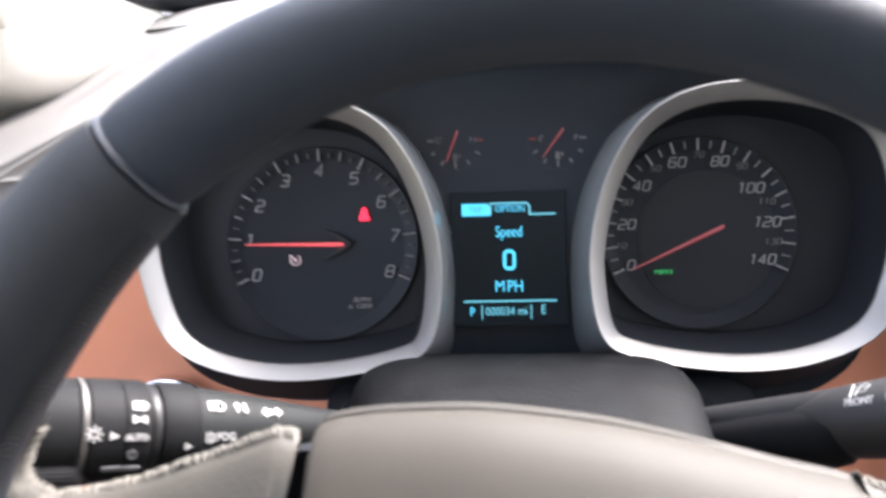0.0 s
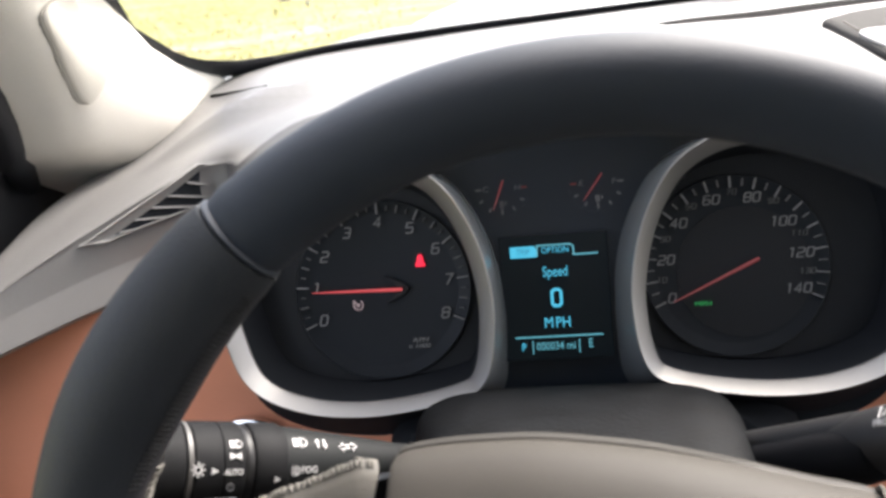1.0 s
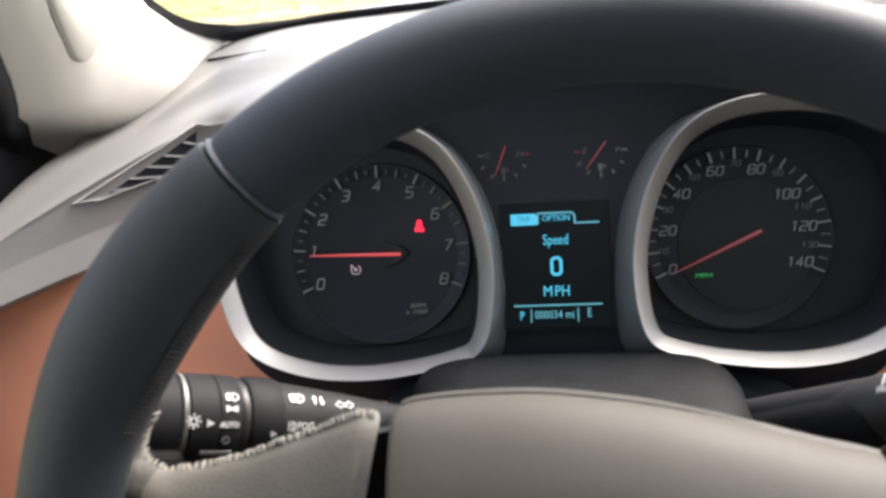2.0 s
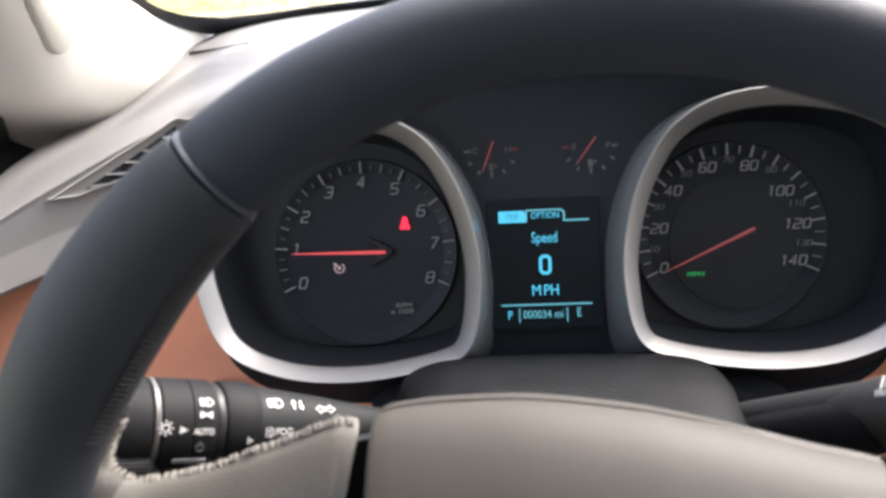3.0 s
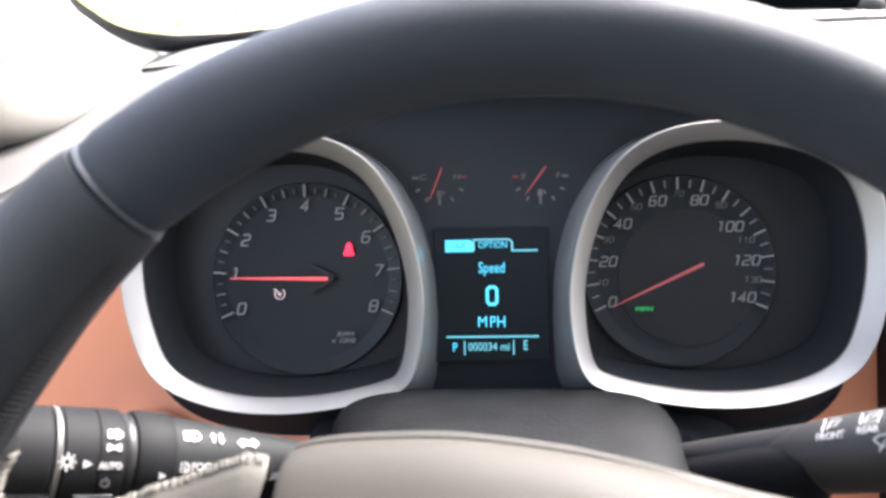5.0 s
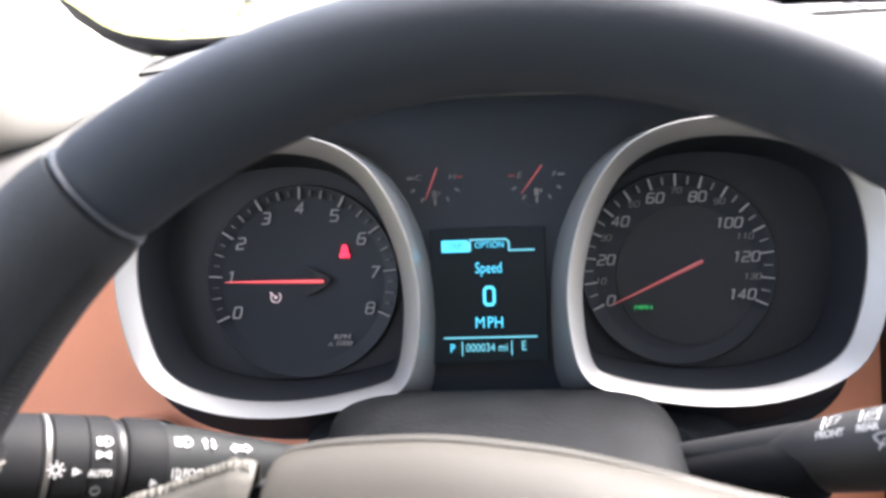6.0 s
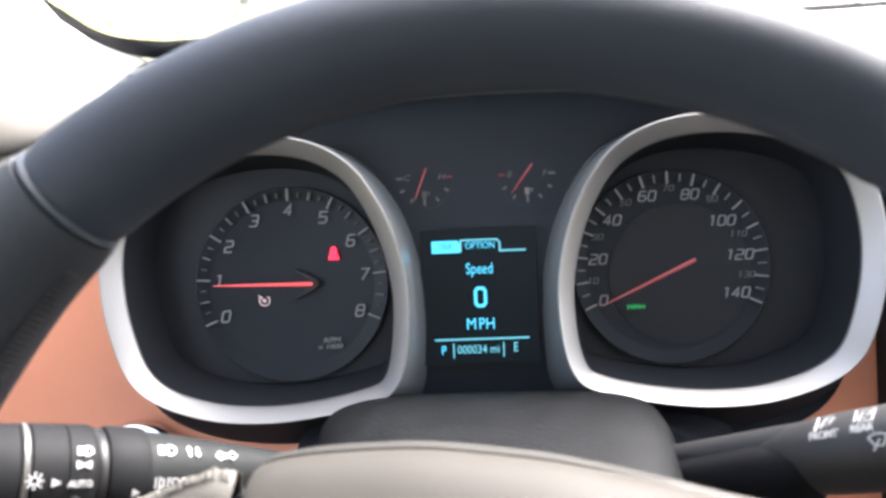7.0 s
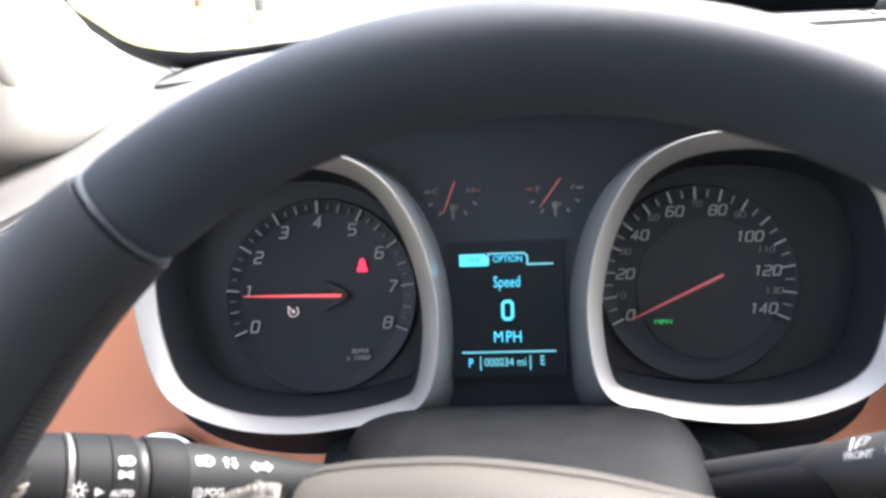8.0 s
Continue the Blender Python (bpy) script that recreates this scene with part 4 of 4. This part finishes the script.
for _ in range(3):   # round the flanks off
    rows = [rows[0]] + [[tuple(0.25 * a + 0.5 * b + 0.25 * c for a, b, c in zip(p, q, r)) for p, q, r in zip(rows[k - 1], rows[k], rows[k + 1])] for k in range(1, len(rows) - 1)] + [rows[-1]]


FOLD_X, FOLD_Y = [-0.32, -0.27, -0.234, -0.2006, -0.1655, -0.138, -0.11, -0.08], [0.182, 0.178, 0.181, 0.198, 0.219, 0.2615, 0.31, 0.36]


def fold(x, y):
    """A soft ridge where the hood over the dials grows out of the flat pad."""
    d = (float(np.interp(x, FOLD_X, FOLD_Y)) - y) * 0.85
    ends = min(max((x + 0.32) / 0.08, 0.0), 1.0) * min(max((-0.05 - x) / 0.08, 0.0), 1.0)
    return 0.0140 * ends * (math.exp(-((d - 0.022) / 0.017) ** 2) - 0.35 * math.exp(-((d + 0.012) / 0.015) ** 2))


rows = [[(x, y, z + fold(x, y)) for x, y, z in row] for row in rows]


def pad_height(x, y):
    row = rows[min(max(round((x + 0.40) / 0.01), 0), len(rows) - 1)]
    flat = [(p[1], p[2]) for p in row[:61]][::-1]
    return float(np.interp(y, [p[0] for p in flat], [p[1] for p in flat]))


end_rows = [[(-0.400 - dx, y, z - dz) for x, y, z in rows[0]] for dx, dz in ((0.004, 0.010), (0.003, 0.004), (0.0015, 0.001))]
part("pad", loft(bmesh.new(), end_rows + rows, False), DASH_PAD, dashboard, "dark grey grained soft pad", angle=40)
brown = bmesh.new()
slab(brown, [(-0.5, -0.045), (-0.5, -0.3), (0.213, -0.3), (0.222, -0.02), (0.222, 0.05), (-0.205, 0.05), (-0.225, 0.030), (-0.25, 0.020), (-0.30, 0.006), (-0.36, -0.008), (-0.46, -0.030)], 0.016, 0.03)
lower = part("lower_panel", brown, BROWN_TRIM, dashboard, "saddle brown leather panel", m=DASH, smooth=False)
stack = bmesh.new()
box(stack, (0.222, -0.012, -0.35), (0.62, 0.1, 0.05), 0.008)
part("console_face", stack, MATT_BLACK, dashboard, "black centre console face", m=DASH)
part("seam", ribbon(bmesh.new(), [(0.2185, -0.3), (0.2215, 0.05)], 0.004, 0.006, 0.02), MATT_BLACK, dashboard, m=DASH, smooth=False)
button = bmesh.new()
turn = [2 * math.pi * k / 40 for k in range(40)]
loft(button, [[(-0.2035 + r * math.cos(a), y, -0.0990 + r * math.sin(a)) for a in turn] for r, y in ((0.030, 0.016), (0.030, 0.007), (0.029, 0.005), (0.0262, 0.005), (0.025, 0.008))], True)
part("switch_ring", button, CHROME, dashboard, "bright chrome switch ring", m=DASH)
part("switch_face", disc_of(bmesh.new(), -0.2035, -0.0990, 0.0253, 0.0075, 0.0155, 40), MATT_BLACK, dashboard, m=DASH, smooth=False)

# side window vent, set into the upright face under the shelf's edge


def on_face(x, h, lift=0.0):
    """A point of the upright face beside the door: h from 0 at its edge to 1 at its crease."""
    run = 0.8 * (x + 0.3)
    brow, crease = (float(np.interp(x, BROW_X, z)) for z in (BROW_Z, CREASE_Z))
    return Vector((x, 0.030 + run - 0.008 * h, brow + (crease - brow) * h)) + Vector((0.60, -0.75, 0.14)) * lift


VENT_EDGE = [(-0.3070, 0.19), (-0.2390, -0.02), (-0.2285, 0.06), (-0.2265, 0.38), (-0.2400, 0.60), (-0.2945, 0.42)]
VENT_HOLE = [(-0.2885, 0.38), (-0.2375, 0.08), (-0.2305, 0.13), (-0.2298, 0.36), (-0.2420, 0.56), (-0.2790, 0.45)]


def vent_loop(mix, lift):
    nodes = [Vector(a).lerp(Vector(b), mix) for a, b in zip(VENT_EDGE, VENT_HOLE)]
    return [on_face(q.x, q.y, lift) for q in spline([a.lerp(b, t) for a, b in zip(nodes, nodes[1:] + nodes[:1]) for t in (0.05, 0.5, 0.95)], 4)]


vent = part("side_vent", loft(bmesh.new(), [vent_loop(-0.02, -0.004), vent_loop(0.0, 0.0016), vent_loop(0.08, 0.0024), vent_loop(0.20, 0.0020), vent_loop(0.28, 0.0008), vent_loop(0.88, 0.0006), vent_loop(1.0, 0.0002), vent_loop(1.02, -0.004)]), VENT_TRIM, dashboard, "slim slatted side window vent")
# A black sheet on the face stands for the shade inside the openings.
part("vent_shade", loft(bmesh.new(), [vent_loop(0.98, 0.0003), vent_loop(1.3, 0.0003)], True, False, True), VOID_BLACK, vent)
SLATS = [((-0.2850, 0.36), (-0.2750, 0.50)), ((-0.2763, 0.29), (-0.2595, 0.53)), ((-0.2664, 0.24), (-0.2440, 0.57)), ((-0.2570, 0.19), (-0.2345, 0.51)), ((-0.2460, 0.14), (-0.2300, 0.38))]
for (x0, h0), (x1, h1) in SLATS:
    loops = [[on_face(x, h + dh, lift) for dh, lift in ((-0.012, 0.0012), (0.020, 0.0016), (0.026, 0.0004), (-0.010, 0.0004))] for x, h in ((x0 - 0.001, h0), (x1 + 0.001, h1))]
    part("slat", loft(bmesh.new(), loops, True, True, True), VENT_TRIM, vent, smooth=False)


def groove(points, wide, mat, name, parent):
    """A dark slot laid on the pad along points of (x, y)."""
    loops = []
    for k, (x, y) in enumerate(points):
        a, b = Vector(points[max(k - 1, 0)]), Vector(points[min(k + 1, len(points) - 1)])
        n = Vector((-(b - a).y, (b - a).x)).normalized()
        w = wide[k] / 2
        loops.append([(x + n.x * s * w, y + n.y * s * w, pad_height(x + n.x * s * w, y + n.y * s * w) + h) for s, h in ((-1, 0.0003), (-0.9, 0.0014), (0.9, 0.0014), (1, 0.0003))])
    return part(name, loft(bmesh.new(), loops, False), mat, parent)


groove([(-0.3050, 0.2840), (-0.2700, 0.2646), (-0.2357, 0.2461)], [0.0004, 0.0005, 0.0007], SLOT_GREY, "pad_seam", dashboard)
groove([(p.x, p.y) for p in spline([(0.120, 0.340), (0.16, 0.3675), (0.20, 0.386), (0.25, 0.407), (0.30, 0.422), (0.35, 0.430), (0.42, 0.437), (0.55, 0.440), (0.70, 0.430)], 4, False)],
       [0.006] + [0.026 + 0.004 * k for k in range(4)] + [0.041] * 28, SLOT_GREY, "defroster_slot", dashboard)
groove([(0.4216, 0.5755), (0.4114, 0.5274), (0.4000, 0.4750)], [0.002, 0.004, 0.007], SLOT_GREY, "pad_seam", dashboard)
lid = bmesh.new()
lid_line = [(p.x, p.y) for p in spline([(0.247, 0.290), (0.264, 0.308), (0.295, 0.332), (0.36, 0.346), (0.56, 0.346), (0.56, 0.11), (0.40, 0.085), (0.24, 0.085), (0.2250, 0.098), (0.2335, 0.1765), (0.2440, 0.262)], 5)]
loft(lid, [[(x, y, 0.0955 + h) for x, y in offset(lid_line, d)] for d, h in ((0.0, 0.0035), (0.001, 0.0055), (0.0, 0.0080), (-0.002, 0.0092), (-0.006, 0.0098))], True, False, True)
lid_part = part("tray_lid", lid, GREY_VINYL, dashboard, "raised stitched lid on the dashboard")
inset = bmesh.new()
inset_line = [(p.x, p.y) for p in spline([(0.2370, 0.188), (0.2475, 0.2045), (0.266, 0.2065), (0.34, 0.208), (0.53, 0.208), (0.545, 0.19), (0.54, 0.11), (0.40, 0.096), (0.245, 0.095), (0.2305, 0.108), (0.2315, 0.145)], 5)]
loft(inset, [[(x, y, 0.1050 + h) for x, y in offset(inset_line, d)] for d, h in ((0.0, -0.001), (0.0, 0.0012), (-0.001, 0.0018), (-0.0025, 0.0020))], True, False, True)
part("lid_panel", inset, DASH_PAD, lid_part, "paler panel set into the lid")
hem = bmesh.new()
for k in range(13):
    a = Vector((0.2425 + 0.0007 * k, 0.203 + 0.0044 * k, 0.1056))
    sweep(hem, [a, a + Vector((0.0006, 0.0013, 0.0005)), a + Vector((0.0012, 0.0026, 0))], 0.0005, 5)
part("lid_stitching", hem, THREAD, lid_part, "stitches along the lid")
# The shadow under the lid's edge is laid in as a dark strip.
gap = bmesh.new()
loft(gap, [[(x, y, 0.0955 + h) for x, y in offset(lid_line, d)] for d, h in ((0.0025, -0.003), (0.0025, 0.0016), (0.0, 0.0048))])
part("lid_shade", gap, SLOT_GREY, dashboard, "dark strip for the shadow gap under the lid")
dome = bmesh.new()
loft(dome, [[(0.455 + r * math.cos(a), 0.575 + r * math.sin(a), 0.096 + z) for a in turn] for r, z in ((0.016, 0.0), (0.0155, 0.006), (0.012, 0.012), (0.007, 0.015), (0.002, 0.016))], True, False, True)
part("light_sensor", dome, GREY_VINYL, dashboard, "small grey domed light sensor")

# ---- pillar, windscreen and shell ----
BASE = [(-0.312, 0.338), (-0.285, 0.372), (-0.22, 0.452), (-0.12, 0.52), (-0.025, 0.574), (0.154, 0.655), (0.36, 0.70), (0.57, 0.655), (0.75, 0.574), (0.94, 0.452), (1.03, 0.338)]
base_line = [Vector((p.x, p.y, pad_height(p.x, p.y) + 0.001)) for p in spline(BASE, 6, False)]


def edge_bow(s):
    """How far the pillar's edge bows out, s metres up it."""
    return -0.030 * math.sin(math.pi * min(max(s / 0.22, 0.0), 1.0))


def screen_point(k, t):
    """A point of the windscreen: k along its foot, t up to the roof."""
    n = len(base_line) - 1
    b = base_line[k]
    head = Vector((-0.368 + 1.45 * k / n, -0.335 + 0.10 * math.sin(math.pi * k / n), 0.475))
    p = b.lerp(head, t)
    bow = 4 * t * (1 - t) * 0.02 * math.sin(math.pi * k / n)
    return p + Vector((edge_bow(t * 0.77) * (k < 3), bow, bow))


n_base = len(base_line) - 1
steps = [0, 0.05, 0.15, 0.3, 0.5, 0.7, 0.85, 1.0]
windscreen = thing("window_1", UP, "sloping clear windscreen with a black border", "windscreen", kind="structure")
pane = part("pane", loft(bmesh.new(), [[screen_point(k, t) for k in range(n_base + 1)] for t in steps], False), GLASS, windscreen, "clear glass")
pane.visible_shadow = False


def corner_path(inset):
    """The black border's middle line: down the side, round the corner and along the foot, a little inside the glass."""
    down = [screen_point(0, t) + Vector((inset, 0, 0)) for t in (0.9, 0.7, 0.5, 0.36, 0.26, 0.18)]
    bend = [screen_point(0, 0.115) + Vector((inset * 1.25, 0.002, 0.0)), screen_point(1, 0.075) + Vector((inset * 1.2, 0, 0)), screen_point(3, 0.042), screen_point(5, 0.026)]
    foot = [screen_point(k, 0.018) for k in range(8, n_base - 7, 3)]
    return spline(down + bend + foot, 6, False)


border = bmesh.new()
path = corner_path(0.010)
normal = (screen_point(10, 0.3) - screen_point(10, 0)).cross(screen_point(16, 0) - screen_point(10, 0)).normalized()
if normal.y > 0:
    normal = -normal
widths = [0.0105 + 0.0055 * math.exp(-((k - 54) / 8) ** 2) for k in range(len(path))]
sweep(border, [p + normal * 0.006 for p in path], widths, 12, 0.18, up=tuple(normal))
sweep(border, [screen_point(0, 0.16) + Vector((0.006, 0, 0)), screen_point(0, 0.08) + Vector((0.004, 0, 0)), screen_point(1, 0.03), screen_point(4, 0.012), screen_point(7, 0.010)], 0.011, 12, 0.2, up=tuple(normal))
part("border", border, RUBBER, windscreen, "black rubber and printed border")

band = bmesh.new()
for lift in (0.003, 0.005):
    loft(band, [[screen_point(k, t) + normal * lift for k in range(first, first + 15)] for t, first in ((0.004, 36), (0.025, 34), (0.05, 32), (0.09, 29))], False)
part("printed_band", band, RUBBER, windscreen, "black printed band along the foot of the glass")

pillar = thing("pillar_trim", UP, "cream cloth windscreen pillar trim with a moulded cover", "pillar trim")
way = (Vector((-0.3203, 0.1759, 0.187)) - Vector((-0.306, 0.331, 0.101))).normalized()
foot = Vector((-0.306, 0.331, 0.101))
across = Vector((-0.0526, -0.2486, -0.034)).normalized()


def trim_bow(s):
    return -0.016 * math.sin(math.pi * min(max(s / 0.17, 0.0), 1.0)) + 0.25 * max(0.0, s - 0.16)


def trim_point(s, u):
    """s metres up the pillar, u metres back across it."""
    u *= 1 - 1.2 * min(max(s + 0.04, 0.0), 0.30)
    flat = min(max(0.164 - 0.54 * s, 0.03), 0.164)          # beyond this the trim turns round towards the door
    past = max(0.0, u - flat)
    a, rest = min(past / 0.020, 1.3), max(0.0, past - 0.026)
    back = min(u, flat) + 0.020 * math.sin(a) + rest * math.cos(1.3)
    turn_in = -2.5 * max(0.0, back - 0.075) ** 2 - 0.020 * (1 - math.cos(a)) - rest * math.sin(1.3)
    edge = -0.0035 * math.exp(-u / 0.004)
    return foot + way * s + across * back + Vector((turn_in + edge, 0, 0)) + Vector((trim_bow(s), 0, 0.4 * trim_bow(s))) * max(0.0, 1 - u / 0.045)


def trim_end(s):
    return 0.225 - 0.3 * max(0.0, min(s, 0.4)) + 0.5 * max(0.0, -s - 0.03)


us = [0.0, 0.009, 0.022, 0.045, 0.09] + [0.09 + 0.035 * k for k in range(1, 27)]   # shares of the way across
ss = [-0.16 + 0.02 * k for k in range(12)] + [0.1 + 0.05 * k for k in range(16)]
trim = bmesh.new()
loft(trim, [[trim_point(s, u * trim_end(s)) for u in us] for s in ss], False)
trim = part("trim", trim, PILLAR_CLOTH, pillar, "cream cloth trim")
cover_nodes = [(0.187, 0.095), (0.199, 0.075), (0.201, 0.058), (0.193, 0.047), (0.151, 0.067), (0.113, 0.084), (0.096, 0.102), (0.077, 0.129), (0.065, 0.149), (0.076, 0.153), (0.123, 0.134), (0.161, 0.113)]
cover_line = [(p.x, p.y) for p in spline(cover_nodes, 6)]
facing = way.cross(across).normalized()
if facing.x < 0:
    facing = -facing


def cover_loop(d, lift):
    return [trim_point(s, u) + facing * lift for s, u in offset(cover_line, d)]


def cover_inner(by):
    ms, mu = sum(p[0] for p in cover_line) / len(cover_line), sum(p[1] for p in cover_line) / len(cover_line)
    return [trim_point(ms + (a - ms) * by, mu + (b - mu) * by) + facing * 0.0030 for a, b in cover_line]


cover = bmesh.new()
loft(cover, [cover_loop(0.0, -0.004), cover_loop(0.0, 0.0018), cover_loop(-0.0012, 0.0028)] + [cover_inner(f) for f in (0.9, 0.7, 0.45, 0.2, 0.05)], True, False, True)
part("cover", cover, PILLAR_COVER, trim, "raised oblong cover")
groove_line = bmesh.new()
loft(groove_line, [cover_loop(0.0012, -0.002), cover_loop(0.0012, 0.0006), cover_loop(-0.0002, 0.0006)])
part("cover_gap", groove_line, SEAM_GREY, trim)
seal = bmesh.new()
sweep(seal, [trim_point(s, trim_end(s)) + Vector((-0.008, -0.002, 0)) for s in ss], 0.012, 14)
part("door_seal", seal, MATT_BLACK, pillar, "black rubber door seal")

door = thing("door_trim", UP, "dark inner door trim beside the dashboard", "door trim")
door_panel = bmesh.new()
box(door_panel, (-0.47, -1.2, -0.7), (-0.405, 0.03, -0.08), 0.015, 3)
part("panel", door_panel, CABIN_DARK, door)
sail = bmesh.new()
loft(sail, [[(x, 0.45, -0.25), (x, -0.16, -0.25), (x, -0.14, 0.05), (x, -0.02, 0.19), (x, 0.12, 0.24), (x, 0.22, 0.16), (x, 0.45, 0.03)] for x in (-0.445, -0.465)], True, True, True)
part("mirror_corner", sail, MATT_BLACK, door, "black corner cover", smooth=False)

roof = bmesh.new()
box(roof, (-0.5, -2.2, 0.48), (1.22, -0.22, 0.52), 0.01)
lone("ceiling", roof, CABIN_LIGHT, UP, "light cloth roof lining", "ceiling", "structure", smooth=False)
# Unseen sides added to close the cabin; the blockers hold back rear light.
for nm, lo, hi in (("wall_left", (-0.52, -2.2, -0.75), (-0.475, 0.75, -0.09)), ("wall_left_blocker", (-0.52, -2.2, -0.05), (-0.475, -1.2, 0.5)), ("wall_right", (1.2, -2.2, -0.75), (1.26, 0.75, -0.05)), ("wall_right_blocker", (1.2, -2.2, -0.05), (1.26, -1.3, 0.5)), ("wall_back", (-0.52, -2.26, -0.75), (1.26, -2.2, 0.2)), ("floor", (-0.52, -2.26, -0.8), (1.26, 0.75, -0.75)), ("wall_front", (-0.52, 0.75, -0.75), (1.26, 0.79, 0.05))):
    lone(nm, box(bmesh.new(), lo, hi), CABIN_DARK, UP, "added dark plain side that closes the cabin", "floor" if nm == "floor" else "wall", "structure", smooth=False)

# ---- outside ----
bonnet = thing("bonnet", UP, "silver grey car bonnet outside the windscreen", "car bonnet")


def bonnet_z(x, y):
    d = abs(x - 0.36)
    return 0.105 - 0.45 * d * d - 0.02 * (y - 0.8) - 1.2 * max(0.0, y - 1.5) ** 2


bonnet_rows = [[(0.36 + (-0.80 + 0.08 * k) * (1 - 0.05 * (y - 0.8)), y, bonnet_z(0.36 - 0.80 + 0.08 * k, y) - (0.12 if k in (0, 20) else 0)) for k in range(21)] for y in (0.78, 0.9, 1.05, 1.2, 1.35, 1.5, 1.56, 1.62, 1.68, 1.75)]
part("panel", loft(bmesh.new(), bonnet_rows, False), SILVER_PAINT, bonnet)

ground = bmesh.new()
rim_far = 2500.0
box(ground, (-rim_far, -rim_far, -0.5), (rim_far, rim_far, 0))
lone("ground", ground, GRASS, Matrix.Identity(4), "yellow-green rough grass field with bare patches", "ground", "structure", smooth=False)
drive = bmesh.new()
drive_line = [(p.x, p.y) for p in spline([(-1.7, -12), (-1.8, 2), (-1.9, 10), (-1.75, 14), (-1.1, 17.5), (0.6, 21), (3, 24), (6, 24), (6, 10), (5, -12)], 5)]
loft(drive, [[(x, y, z) for x, y in drive_line] for z in (-0.05, 0.02)], True, False, True)
lone("pavement", drive, CONCRETE, Matrix.Identity(4), "pale concrete drive under the car", "driveway", "structure", smooth=False)
rng = random.Random(5)
for cx, cy, long, wide, lean in ((-5.2, 13.6, 4.6, 0.9, 0.42), (-7.6, 11.2, 1.9, 0.9, 0.1), (-3.3, 17.6, 2.0, 0.7, 0.5)):   # worn strips along the drive
    edge = []
    for k in range(40):
        a = 2 * math.pi * k / 40
        f = 1 + rng.uniform(-0.22, 0.22)
        x, y = long * f * math.cos(a), wide * f * math.sin(a)
        edge.append((cx + x * math.cos(lean) - y * math.sin(lean), cy + x * math.sin(lean) + y * math.cos(lean)))
    lone("bare_ground", loft(bmesh.new(), [[(x, y, z) for x, y in edge] for z in (-0.02, 0.006)], True, False, True), SOIL, Matrix.Identity(4), "worn bare soil with straw among the grass", "soil", "structure", smooth=False)
clumps = bmesh.new()
for k in range(2600):
    y = 8 + 26 * rng.random() ** 1.4
    x = -2.2 - rng.random() * (3 + 0.55 * y)
    h = rng.uniform(0.02, 0.09)
    for b in range(4):
        a = rng.uniform(0, 2 * math.pi)
        w, reach = rng.uniform(0.006, 0.02), rng.uniform(0.02, 0.08)
        dx, dy = math.cos(a), math.sin(a)
        v = [clumps.verts.new(c) for c in ((x - dy * w, y + dx * w, 0), (x + dy * w, y - dx * w, 0), (x + dx * reach, y + dy * reach, h))]
        clumps.faces.new(v)
me = bpy.data.meshes.new("grass_tufts")
clumps.to_mesh(me)
clumps.free()
me.materials.append(TUFT)
tagged(new("grass_tufts", me), "short dry grass tufts over the field", "grass", kind="stuff")
for nm, x, y, r, mat, text in (("tree_trunk", -12.2, 32.7, 0.19, BARK, "red-brown bare tree trunk in the grass"), ("post", -7.75, 26.2, 0.20, POST_GREY, "grey upright post in the grass")):
    h = 4.5
    bm = bmesh.new()
    prof = ((1.35, 0.0), (1.1, 0.25), (1.0, 0.8), (0.95, 2.0), (0.85, h)) if nm == "tree_trunk" else ((1.0, 0.0), (1.0, 0.05), (1.0, 1.2), (1.0, h))
    loft(bm, [[(r * f * (1 + 0.06 * math.sin(3 * a + z)) * math.cos(a), r * f * math.sin(a), z) for a in (2 * math.pi * k / 20 for k in range(20))] for f, z in prof], True, False, True)
    lone(nm, bm, mat, pose(x, y, 0), text, "tree" if nm == "tree_trunk" else "post")
stake = bmesh.new()
sweep(stake, [(0, 0, 0), (-0.03, 0, 0.4), (-0.09, 0, 1.0), (-0.10, 0, 1.6)], [0.045, 0.035, 0.03, 0.02], 8)
lone("stake", stake, POST_GREY, pose(-5.95, 22.2, 0), "thin dark leaning stake in the grass", "stake")
branch = bmesh.new()
sweep(branch, spline([(-4.9, 30.6, 0.10), (-4.4, 29.9, 0.03), (-3.9, 28.6, 0.02), (-3.4, 27.8, 0.04), (-3.0, 27.4, 0.14)], 5, False), 0.018, 7)
lone("fallen_branch", branch, BARK, Matrix.Identity(4), "thin bare branch lying on the grass", "branch")
